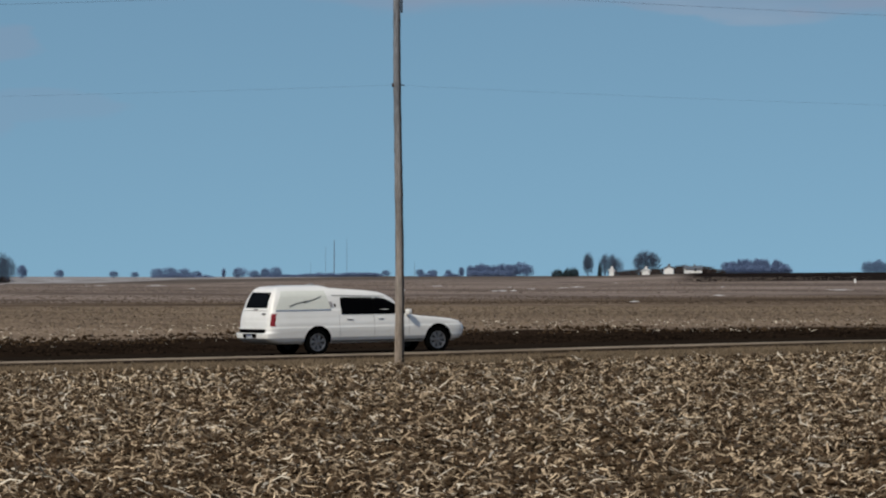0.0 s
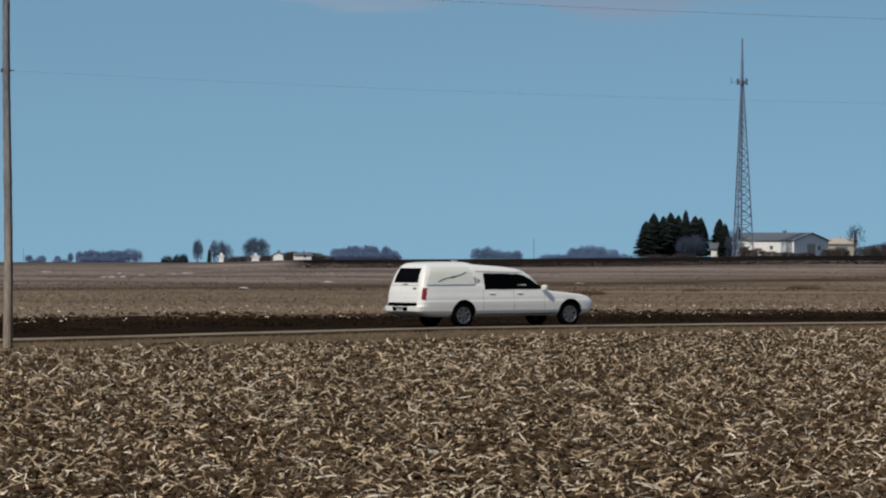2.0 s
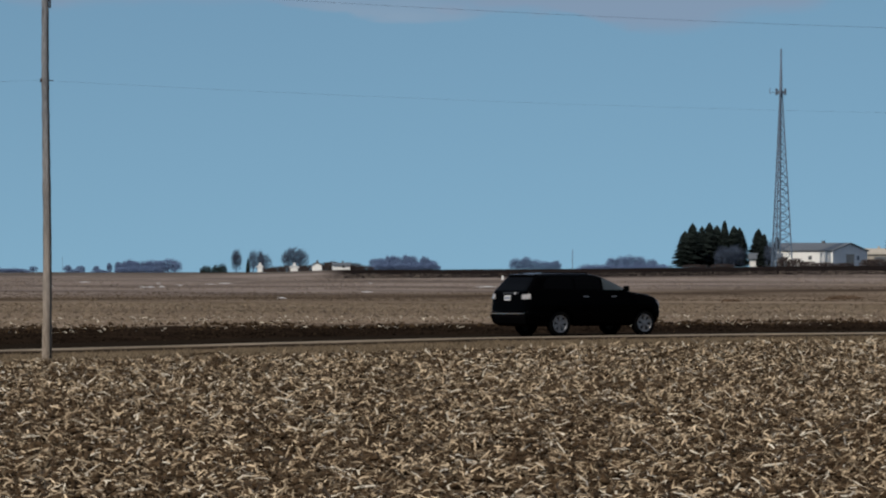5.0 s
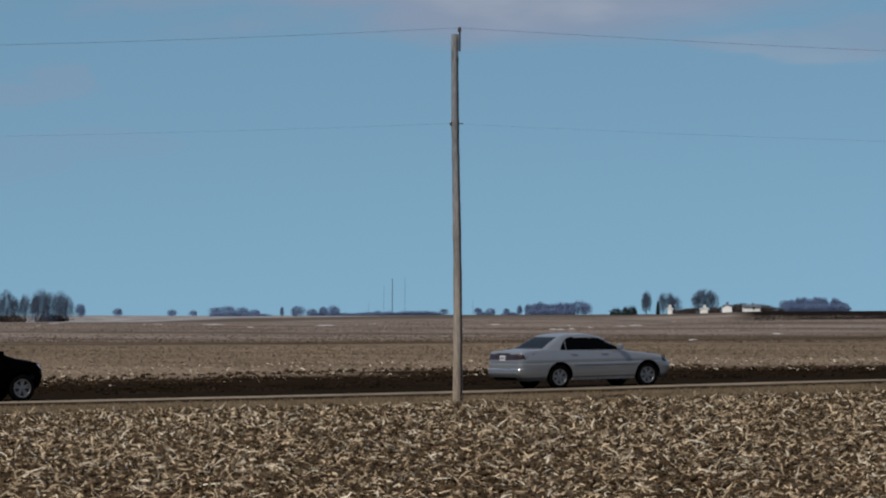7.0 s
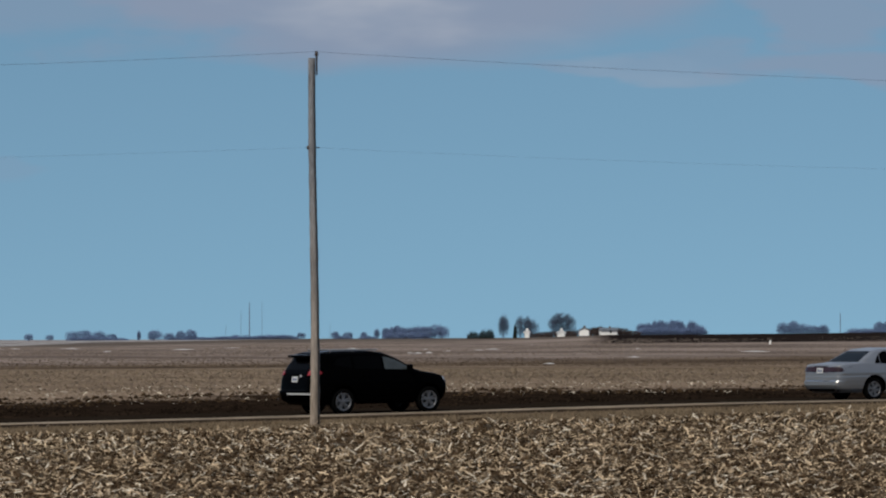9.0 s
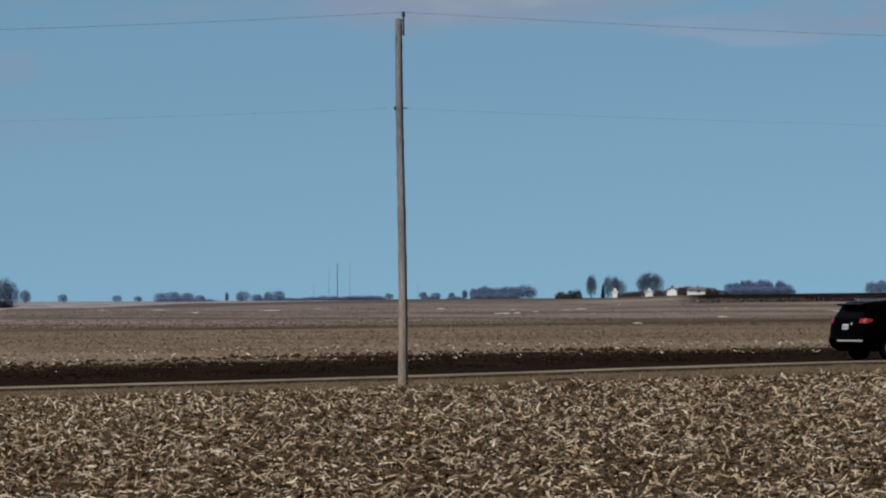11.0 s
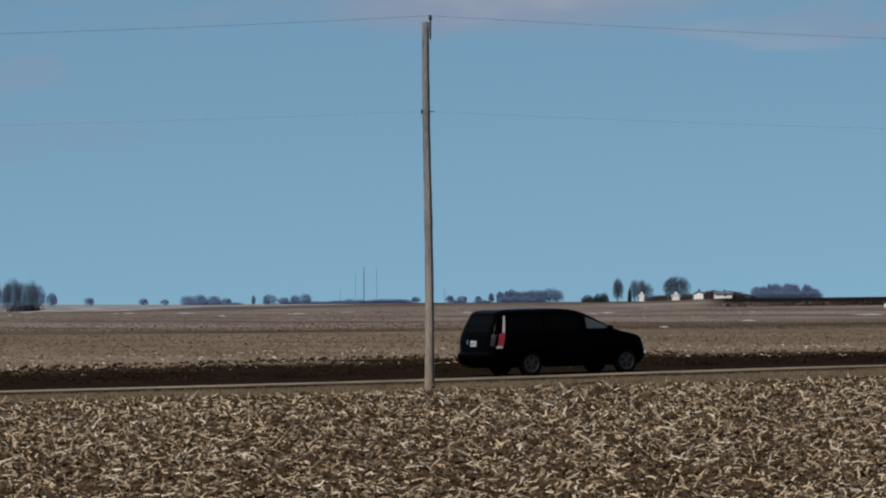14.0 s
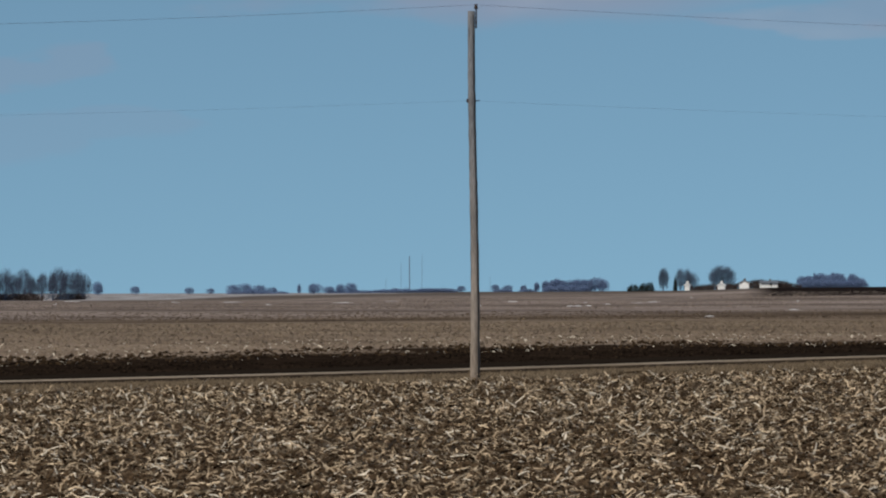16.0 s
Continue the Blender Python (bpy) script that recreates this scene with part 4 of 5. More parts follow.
def build_minivan():
    car = vehicle("minivan", "black minivan with tall red and clear tail lamps", "car")
    shell = Shell([(0.22, 0.17, 4.80, 0.85), (0.32, -0.04, 4.97, 0.94), (0.50, -0.10, 5.03, 0.98), (0.62, -0.10, 5.03, 0.99), (0.66, -0.03, 5.02, 0.99), (0.80, -0.02, 4.99, 0.99), (0.95, -0.01, 4.93, 0.98), (1.05, 0.0, 4.80, 0.97), (1.12, 0.01, 4.52, 0.96), (1.20, 0.04, 4.12, 0.945),
                   (1.40, 0.12, 3.72, 0.89), (1.55, 0.19, 3.42, 0.84), (1.66, 0.24, 3.18, 0.80), (1.74, 0.29, 2.96, 0.76), (1.80, 0.40, 2.70, 0.69), (1.835, 0.6, 2.3, 0.58), (1.85, 0.9, 2.0, 0.45)])
    build_body(shell, [(1.27, 0.345, 0.42), (4.35, 0.345, 0.42)], BLACK_PAINT, car, "glossy black body")
    build_wheels(car, 0.345, (1.27, 4.35), 1.64, 5, rim_mat=DARK_IRON)
    sill, head = [(0.4, 1.26), (4.0, 1.25)], [(0.52, 1.29), (0.62, 1.60), (0.7, 1.63), (2.6, 1.63), (2.98, 1.60), (3.28, 1.50), (3.84, 1.26)]
    side_glass("front_side_window", shell, 3.06, 3.78, sill, head, CLEAR_GLASS, car, label="pale tinted front side window")
    side_glass("sliding_door_window", shell, 1.72, 2.86, sill, head, CAR_GLASS, car)
    side_glass("quarter_window", shell, 0.56, 1.64, sill, head, CAR_GLASS, car)
    end_patch("rear_window", shell, [(-0.74, 1.22), (0.74, 1.22), (0.66, 1.66), (-0.66, 1.66)], CAR_GLASS, car)
    end_patch("windscreen", shell, [(-0.82, 1.18), (0.82, 1.18), (0.68, 1.66), (-0.68, 1.66)], CAR_GLASS, car, front=True)
    for flank in (-1, 1):
        lo, hi = (0.85, 0.94) if flank > 0 else (-0.94, -0.85)
        end_patch("tail_lamp", shell, [(lo, 0.84), (hi, 0.84), (hi, 1.16), (lo, 1.16)], DARK_RED, car, out=0.012, depth=0.02, label="tall red tail lamp")
    side_patch("tail_lamp_wrap", shell, [(0.16, 0.84), (0.34, 0.84), (0.42, 1.18), (0.24, 1.18)], RED_LENS, car, out=0.012, depth=0.02)
    side_patch("lamp_pillar", shell, [(0.33, 1.20), (0.41, 1.20), (0.50, 1.66), (0.44, 1.66)], CLEAR_LENS, car, out=0.010, depth=0.02, label="clear lamp strip up the pillar")
    side_patch("reversing_lamp", shell, [(0.12, 0.77), (0.30, 0.77), (0.32, 0.835), (0.14, 0.835)], CLEAR_LENS, car, out=0.02, depth=0.03)
    build_plate(car, shell, 0.05, 0.90)
    end_patch("tailgate_badge", shell, [(0.36, 0.88), (0.40, 0.88), (0.40, 1.0), (0.36, 1.0)], CHROME, car, out=0.01, nu=2, nv=2)
    end_patch("bumper_edge", shell, [(-0.92, 0.58), (0.92, 0.58), (0.92, 0.61), (-0.92, 0.61)], TRIM, car, out=0.02, depth=0.03, nv=2)
    for x in (1.68, 2.82, 3.90):
        seam(shell, x, 0.40, x, 1.20, car, mat=BLACK_GAP)
    handle(shell, 1.90, 1.06, BLACK_PAINT, car)
    handle(shell, 3.02, 1.06, BLACK_PAINT, car)
    bm = bmesh.new()
    block(bm, (0.20, 1.20, 0.05), pose(0.46, 0, 1.76, 0, 4, 0), 0.02)
    part("roof_spoiler", bm, BLACK_PAINT, car)
    for y in (-0.74, 0.74):
        end_patch("headlamp", shell, [(y - 0.16, 0.70), (y + 0.16, 0.70), (y + 0.14, 0.90), (y - 0.14, 0.90)], CLEAR_LENS, car, front=True)
    build_mirror(car, 3.72, 0.94, 1.26, BLACK_PAINT)
    return car


hearse, suv, sedan, crossover, minivan = build_hearse(), build_suv(), build_sedan(), build_crossover(), build_minivan()


# ---- the power line ----
POLE_N, POLE_S = -8.55, -4.85


def build_pole(x, y):
    pole = tagged(new("utility_pole"), "weathered grey wooden utility pole at the field edge", "utility pole", group="power line poles")
    base = float(land(x, y))
    rings, sides = [], 20
    rng = random.Random(5)
    for k in range(41):
        u = k / 40
        rings.append((0.122 - 0.035 * u + rng.uniform(-0.006, 0.006), -0.3 + 9.76 * u))
    verts, faces = lathe(rings + [(0.01, 9.47)], sides)
    # the pole leans a little, and bends a little on the way up
    verts = [(a - 0.075 * max(c, 0) / 9.2 + 0.02 * math.sin(c * 0.6), b, c) for a, b, c in verts]
    raw("shaft", verts, faces, WOOD_POLE, pole, smooth=True)
    top = 9.46
    bm = bmesh.new()
    block(bm, (0.045, 0.03, 0.50), pose(0.035, -0.085, top - 0.19), 0.004)
    for z in (top - 0.4, top - 0.15):
        rod(bm, (0.035, -0.12, z), (0.035, -0.03, z), 0.014, 0.014, 6)
    part("top_bracket", bm, DARK_IRON, pole, "dark steel pole-top bracket")
    v, f = lathe([(0.02, 0), (0.05, 0.01), (0.055, 0.05), (0.03, 0.06), (0.045, 0.075), (0.04, 0.12), (0.01, 0.13)], 12)
    raw("top_insulator", [(a + 0.03, b - 0.085, c + top + 0.05) for a, b, c in v], f, CERAMIC, pole, smooth=True)
    bm = bmesh.new()
    rod(bm, (-0.21, -0.02, 7.17), (0.12, -0.02, 7.17), 0.014, 0.014, 6)
    block(bm, (0.07, 0.07, 0.10), pose(-0.18, -0.02, 7.17), 0.015)
    part("side_insulator", bm, CERAMIC, pole, "small dark side insulator")
    strip = []
    for k in range(30):
        z = 0.1 + 9.0 * k / 29
        r = 0.122 - 0.035 * z / 9.46
        strip.append(Vector((0.72 * r - 0.075 * z / 9.2 + 0.02 * math.sin(z * 0.6), -0.74 * r, z)))
    raw("ground_wire", *tube(strip, 0.026, 8), DARK_IRON, pole, "dark moulding over the earth wire", smooth=True)
    pole.location = (x, y, base)
    return pole


pole_place = road(POLE_S, POLE_N)
pole = build_pole(0.0, pole_place.y)
POLE_X, POLE_Y = 0.0, pole_place.y
SPAN = 62.0
ends = []
for k in (-1, 1):
    px, py = POLE_X + k * SPAN * RC, POLE_Y + k * SPAN * RS
    ends.append((px, py))
    copy_thing(pole, pose(px, py, float(land(px, py))))


def build_wire(name, height, off, sags, r, label):
    """One conductor over the three poles, hanging in each span."""
    stops = [ends[0], (POLE_X, POLE_Y), ends[1]]
    line = []
    for i, sag in enumerate(sags):
        (ax, ay), (bx, by) = stops[i], stops[i + 1]
        a, b = Vector((ax + off, ay - 0.1, float(land(ax, ay)) + height)), Vector((bx + off, by - 0.1, float(land(bx, by)) + height))
        line += [a.lerp(b, k / 40) - Vector((0, 0, 4 * sag * k / 40 * (1 - k / 40))) for k in range(i > 0, 41)]
    tagged(raw(name, *tube(line, r, 5), WIRE), label, "power line", group="overhead wires")


build_wire("overhead_wire", 9.62, 0.0, (0.95, 0.55), 0.0036, "dark overhead conductor on the pole tops")
build_wire("neutral_wire", 7.17, -0.18, (0.62, 0.50), 0.0016, "thin neutral wire below the conductor")


# ---- the lattice tower and the farmstead on the rise ----
def build_tower(bearing, distance, height):
    tower = tagged(new("lattice_tower"), "tall grey steel lattice radio tower behind the farm", "radio tower")
    foot, waist, deck = 6.75, 0.75, height * 0.80

    def leg(k, u):
        r = (foot * (1 - u) + waist * u) / math.sqrt(3)
        a = radians(4 + 120 * k)
        return Vector((r * math.cos(a), r * math.sin(a), deck * u))
    for k in range(3):
        bm = bmesh.new()
        rod(bm, leg(k, 0), leg(k, 1), 0.22, 0.17, 6)
        part("leg", bm, HAZED_STEEL, tower)
        bm = bmesh.new()
        q = (k + 1) % 3
        n = 22
        for i in range(n):
            u0, u1 = (i / n) ** 0.85, ((i + 1) / n) ** 0.85
            rod(bm, leg(k, u0), leg(q, u1), 0.075, 0.075, 4)
            rod(bm, leg(q, u0), leg(k, u1), 0.075, 0.075, 4)
            rod(bm, leg(k, u1), leg(q, u1), 0.09, 0.09, 4)
        part("bracing", bm, HAZED_STEEL, tower)
    bm = bmesh.new()
    rod(bm, (0, 0, 0), (0, 0, deck), 0.28, 0.22, 6)
    part("cable_ladder", bm, HAZED_STEEL, tower)
    bm = bmesh.new()
    rod(bm, (0, 0, deck), (0, 0, height * 0.91), 0.55, 0.42, 6)
    rod(bm, (0, 0, height * 0.91), (0, 0, height), 0.34, 0.26, 6)
    part("top_mast", bm, HAZED_STEEL, tower)
    bm = bmesh.new()
    rod(bm, (0, 0, deck - 0.5), (0, 0, deck + 0.5), 1.2, 1.2, 12)
    part("antenna_ring", bm, HAZED_STEEL, tower)
    for k in range(6):
        a = radians(60 * k + 15)
        bm = bmesh.new()
        block(bm, (0.5, 0.4, 2.0), pose(1.55 * math.cos(a), 1.55 * math.sin(a), deck + 0.2, 0, 0, 60 * k + 15), 0.08)
        part("panel_antenna", bm, HAZED_STEEL, tower)
    bm = bmesh.new()
    rod(bm, (-3.4, 0, deck - 0.6), (-3.4, 0, deck + 1.4), 0.12, 0.12, 6)
    rod(bm, (-3.4, 0, deck), (0, 0, deck), 0.08, 0.08, 6)
    part("whip_antenna", bm, HAZED_STEEL, tower)
    tower.location = at(bearing, distance)


def build_house(name, label, category, bearing, distance, w, d, wall_h, roof_h, turn, wall_mat, roof_mat, openings, lift=0.0):
    """A gabled building: walls, roof, and each opening; w runs along the ridge."""
    house = tagged(new(name), label, category)
    hw, hd = w / 2, d / 2
    v = [(-hw, -hd, -1.5), (hw, -hd, -1.5), (hw, hd, -1.5), (-hw, hd, -1.5), (-hw, -hd, wall_h), (hw, -hd, wall_h), (hw, hd, wall_h), (-hw, hd, wall_h), (-hw, 0, wall_h + roof_h), (hw, 0, wall_h + roof_h)]
    raw("wall", v, [(0, 1, 5, 4), (2, 3, 7, 6), (1, 2, 6, 9, 5), (3, 0, 4, 8, 7)], wall_mat, house)
    e, t = 0.5, 0.25
    for s in (-1, 1):
        lo, drop = s * (hd + e), roof_h * e / hd
        v = [(-hw - e, lo, wall_h - drop + 0.05), (hw + e, lo, wall_h - drop + 0.05), (hw + e, 0, wall_h + roof_h + 0.05), (-hw - e, 0, wall_h + roof_h + 0.05)]
        v += [(a, b, c + t) for a, b, c in v]
        raw("roof_slope", v, [(0, 1, 2, 3), (4, 7, 6, 5), (0, 4, 5, 1), (1, 5, 6, 2), (2, 6, 7, 3), (3, 7, 4, 0)], roof_mat, house)
    for where, c, z, ow, oh, mat, kind in openings:
        bm = bmesh.new()
        if where == "front":
            block(bm, (ow, 0.16, oh), pose(c, -hd - 0.03, z), 0.02)
        else:
            block(bm, (0.16, ow, oh), pose(hw + 0.03, c, z), 0.02)
        part(kind, bm, mat, house)
    bm = bmesh.new()
    block(bm, (0.9, 0.9, 1.1), pose(0.1 * w, 0, wall_h + roof_h + 0.4), 0.05)
    part("roof_vent", bm, roof_mat, house)
    house.matrix_world = Matrix.Translation(at(bearing, distance, lift)) @ pose(0, 0, 0, 0, 0, turn)


build_tower(7.812, 1660, 67.3)
build_house("barn", "long white metal barn with a grey gabled roof", "barn", 8.20, 1700, 24.3, 22.0, 4.6, 2.3, -38, WHITE_WALL, GREY_ROOF,
            [("front", -8, 1.9, 3.5, 3.6, TAN_WALL, "door"), ("front", 4, 2.4, 1.2, 1.2, GREY_ROOF, "window"), ("end", 0, 1.8, 5.0, 3.6, TAN_WALL, "door"), ("end", 5, 2.4, 1.4, 1.4, GREY_ROOF, "window")], 0.3)
build_house("farm_shed", "low white farm shed with a grey roof beside the tower", "shed", 7.66, 1690, 10.0, 8.0, 2.4, 1.6, -8, WHITE_WALL, GREY_ROOF, [("front", 1, 1.2, 2.2, 2.0, TAN_WALL, "door")], 0.1)
build_house("machine_shed", "tan machine shed behind the white barn", "shed", 8.82, 1760, 13.0, 9.0, 3.8, 1.6, -12, TAN_WALL, TAN_WALL, [("front", 2, 1.5, 4.0, 3.0, GREY_ROOF, "door")], 0.3)
build_house("equipment_shed", "dark open equipment shed at the end of the farmyard", "shed", 9.85, 1740, 8.0, 5.0, 2.4, 0.6, -10, DARK_GAP, BRUSH, [("front", 0, 1.0, 6.0, 1.6, DARK_GAP, "opening")], 0.1)
# the houses on the horizon
for bearing, w, h, roof, wall, top, turn in ((2.63, 2.8, 1.6, 0.7, WHITE_WALL, WHITE_WALL, 84), (2.875, 3.8, 2.2, 0.9, WHITE_WALL, GREY_ROOF, 84), (3.13, 6.5, 1.7, 0.8, WHITE_WALL, GREY_ROOF, 4)):
    build_house("farmhouse", "small pale farmhouse on the horizon among dark shrubs" if w < 5 else "long low white farmhouse with a grey roof on the horizon", "house", bearing, 2150, w if w > 5 else 6.0, 6.0 if w > 5 else w, h, roof, turn, wall, top,
                [("front", 0.6, 1.3, 0.9, 1.0, DARK_GAP, "window"), ("end", 0.2, 1.3, 0.9, 1.0, DARK_GAP, "window")], 0.35)
build_house("outbuilding", "narrow white outbuilding beside the cedar", "outbuilding", 2.265, 2150, 1.6, 1.8, 2.5, 0.5, 80, WHITE_WALL, WHITE_WALL, [("end", 0, 0.8, 0.6, 1.2, GREY_ROOF, "door")], 0.1)


# ---- trees ----
def sliver(verts, faces, a, b, w0, w1, rng):
    """A thin three-sided twig."""
    d = (b - a).normalized()
    x = d.orthogonal().normalized()
    x.rotate(Matrix.Rotation(rng.uniform(0, 6.28), 3, d))
    y = d.cross(x)
    n = len(verts)
    for p, w in ((a, w0), (b, w1)):
        for k in range(3):
            q = 2 * math.pi * k / 3
            verts.append(tuple(p + (x * math.cos(q) + y * math.sin(q)) * w))
    for k in range(3):
        q = (k + 1) % 3
        faces.append((n + k, n + q, n + 3 + q, n + 3 + k))


def build_bare_tree(seed, wide, low, mat, count, thin):
    """A leafless tree ten metres high: trunk, forking limbs, and a crown of many fine upswept twigs with an uneven outline."""
    rng = random.Random(seed)
    tree = new("bare_tree")
    tv, tf, cv, cf = [], [], [], []
    fork = Vector((0, 0, 10 * low + 0.6))
    sliver(tv, tf, Vector((0, 0, -1.0)), fork, 0.24, 0.17, rng)
    lobes = [(rng.uniform(0, 6.28), rng.uniform(0.78, 1.08)) for _ in range(7)]
    centre, half = 4.6 + 5 * low, 5.0 - 5 * low

    def reach(d):
        """How far the crown goes out along d from its middle."""
        a = math.atan2(d.y, d.x)
        swell = (sum(k * max(0.0, math.cos(a - b)) ** 3 for b, k in lobes) / 7 + 0.62) * (max(0.2, 1 - d.z * d.z) ** -0.25 if d.z < 0 else 1.0)
        return Vector((d.x * wide * swell, d.y * wide * swell, d.z * half * (0.86 + 0.28 * swell - 0.14)))
    for k in range(9):
        a, up = 2.4 * k + rng.uniform(-0.4, 0.4), rng.uniform(0.15, 0.95)
        d = Vector((math.cos(a) * (1.1 - up), math.sin(a) * (1.1 - up), up)).normalized()
        tip = Vector((0, 0, centre)) + reach(d) * 0.75
        bend = fork.lerp(tip, 0.5) + Vector((0, 0, 0.5))
        sliver(tv, tf, fork, bend, 0.11, 0.075, rng)
        sliver(tv, tf, bend, tip, 0.075, 0.03, rng)
    for k in range(count):
        d = Vector((rng.gauss(0, 1), rng.gauss(0, 1), rng.gauss(0.15, 0.9))).normalized()
        p = Vector((0, 0, centre)) + reach(d) * rng.uniform(0.25, 1.0) ** 0.6
        out = (p - fork * 0.6).normalized()
        way = (out + Vector((rng.gauss(0, 0.35), rng.gauss(0, 0.35), rng.uniform(0.1, 0.7)))).normalized()
        size = rng.uniform(0.5, 1.25)
        sliver(cv, cf, p - way * size * 0.6, p + way * size * 0.5, thin, thin * 0.35, rng)
    top = max(v[2] for v in cv)
    raw("trunk", [(x, y, z * 10 / top) for x, y, z in tv], tf, mat, tree)
    raw("crown", [(x, y, z * 10 / top) for x, y, z in cv], cf, mat, tree)
    return tree


def build_conifer(seed, slim):
    """A dark evergreen ten metres high, in drooping tiers of boughs."""
    rng = random.Random(seed)
    tree = new("evergreen_tree")
    bm = bmesh.new()
    rod(bm, (0, 0, -1.0), (0, 0, 9.4), 0.22, 0.04, 7)
    part("trunk", bm, BARK, tree)
    v, f = [], []
    for k in range(620):
        u = rng.random() ** 0.8
        z = 0.5 + 9.5 * u
        r = slim * (1 - u) ** 0.6 * rng.uniform(0.45, 1.12) + 0.12
        a = rng.uniform(0, 6.28)
        c, s = math.cos(a), math.sin(a)
        w, h = 0.30 + 0.35 * (1 - u), rng.uniform(0.25, 0.5)
        n = len(v)
        v += [(0.25 * r * c, 0.25 * r * s, z + h), (r * c - w * s, r * s + w * c, z - h * 0.6), (r * c * 1.12, r * s * 1.12, z - h * rng.uniform(0.2, 0.9)), (r * c + w * s, r * s - w * c, z - h * 0.6), (0.4 * r * c, 0.4 * r * s, z - h)]
        f += [(n, n + 1, n + 2), (n, n + 2, n + 3), (n + 4, n + 2, n + 1), (n + 4, n + 3, n + 2)]
    raw("crown", v, f, NEEDLE, tree)
    return tree


def build_bush(seed, mat):
    """A dense thicket clump, one metre half-width and one metre high."""
    rng = random.Random(seed)
    v, f = [], []
    for k in range(420):
        a, u = rng.uniform(0, 6.28), rng.random() ** 0.5
        base = Vector((math.cos(a) * u, math.sin(a) * u * 0.5, rng.uniform(-0.1, 0.75 * (1 - 0.6 * u ** 3))))
        d = Vector((rng.uniform(-0.5, 0.5), rng.uniform(-0.4, 0.4), rng.uniform(0.2, 1.0))).normalized()
        sliver(v, f, base, base + d * rng.uniform(0.12, 0.32), 0.035, 0.012, rng)
    return raw("bush", v, f, mat)


NEAR_TREES = [build_bare_tree(k, w, l, BARK, 850, 0.046) for k, w, l in ((11, 3.4, 0.06), (12, 4.0, 0.04), (13, 2.4, 0.12))]
# the horizon trees take the bark colour with more haze painted in
FAR_TREES = [build_bare_tree(k, w, l, HAZED_BARK, 1000, 0.058) for k, w, l in ((21, 3.2, 0.0), (22, 3.9, 0.0), (23, 2.2, 0.03))]
EVERGREENS = [build_conifer(31, 2.0), build_conifer(32, 1.5)]
BUSHES = [build_bush(41, BRUSH), build_bush(42, HAZED_BARK), build_bush(43, NEEDLE), build_bush(44, WEED)]
OPEN = build_bare_tree(15, 3.2, 0.22, BARK, 230, 0.055)
ROUND = tagged(build_bare_tree(14, 4.4, 0.10, BARK, 1300, 0.050), "x", "tree")
USED = set()


def put(source, bearing, distance, height, width, label, category, group, lift=0.0):
    """Sets a copy of a ten-metre tree on the ground, at its own height and width."""
    rng = random.Random(int(bearing * 1000) + int(distance))
    m = Matrix.Translation(at(bearing, distance, lift)) @ pose(0, 0, 0, 0, 0, rng.uniform(0, 360) if category == "tree" else rng.uniform(-15, 15))
    unit = 1.0 if source in BUSHES else 0.1
    width *= 1.7 if source in FAR_TREES else 1.45 if source in NEAR_TREES else 1.2 if source is ROUND else 1.0
    m = m @ Matrix.Diagonal((width, width, height * unit, 1))
    if source in USED:
        ob = copy_thing(source, m @ Matrix.Diagonal([1 / k for k in source.scale] + [1]))
    else:
        USED.add(source)
        source.matrix_basis = m
        ob = source
    tagged(ob, label, category, group)


A, B, C = NEAR_TREES
FA, FB, FC = FAR_TREES
# a grove of tall bare trees past the left field
for bearing, h, w, src in ((-5.25, 13.5, 0.9, B), (-5.10, 12.2, 0.7, C), (-5.00, 14.4, 0.95, A), (-4.90, 12.4, 0.7, B), (-4.80, 14.8, 0.9, B), (-4.72, 12.0, 0.7, A), (-4.62, 13.0, 0.8, A), (-4.50, 14.0, 0.7, C), (-4.42, 15.0, 0.95, A), (-4.34, 13.6, 0.8, B), (-4.24, 14.2, 0.85, A), (-4.17, 12.4, 0.7, B), (-5.5, 13, 1.1, A), (-5.8, 12, 1.1, B)):
    put(src, bearing, 2200 + 40 * math.sin(bearing * 9), h, w, "tall leafless tree in a distant grove", "tree", "grove past the field")
for bearing, w in ((-5.9, 9), (-5.5, 9), (-5.15, 8), (-4.95, 9), (-4.75, 6), (-4.35, 6), (-4.28, 5)):
    put(BUSHES[0], bearing, 2170, 4.6, w, "dark leafless thicket under the grove", "bush", "thickets")
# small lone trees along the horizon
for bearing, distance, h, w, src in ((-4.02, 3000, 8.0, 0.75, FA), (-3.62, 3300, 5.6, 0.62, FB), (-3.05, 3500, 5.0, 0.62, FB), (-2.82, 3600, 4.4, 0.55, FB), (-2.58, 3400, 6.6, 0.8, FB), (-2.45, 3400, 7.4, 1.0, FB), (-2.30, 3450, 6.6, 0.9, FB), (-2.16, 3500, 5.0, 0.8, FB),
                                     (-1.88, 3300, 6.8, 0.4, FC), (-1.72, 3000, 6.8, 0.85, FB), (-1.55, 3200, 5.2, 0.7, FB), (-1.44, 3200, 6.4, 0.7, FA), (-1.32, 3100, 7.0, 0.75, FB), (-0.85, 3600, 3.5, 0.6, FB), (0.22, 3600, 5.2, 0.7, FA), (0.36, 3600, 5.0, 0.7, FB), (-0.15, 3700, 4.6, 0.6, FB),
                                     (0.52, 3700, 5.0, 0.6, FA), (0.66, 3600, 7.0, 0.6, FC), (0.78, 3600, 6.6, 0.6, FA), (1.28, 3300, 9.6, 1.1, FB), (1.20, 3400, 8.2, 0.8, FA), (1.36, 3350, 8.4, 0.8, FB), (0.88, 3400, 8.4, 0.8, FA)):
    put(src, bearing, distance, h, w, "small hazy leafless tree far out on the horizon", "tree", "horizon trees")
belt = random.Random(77)
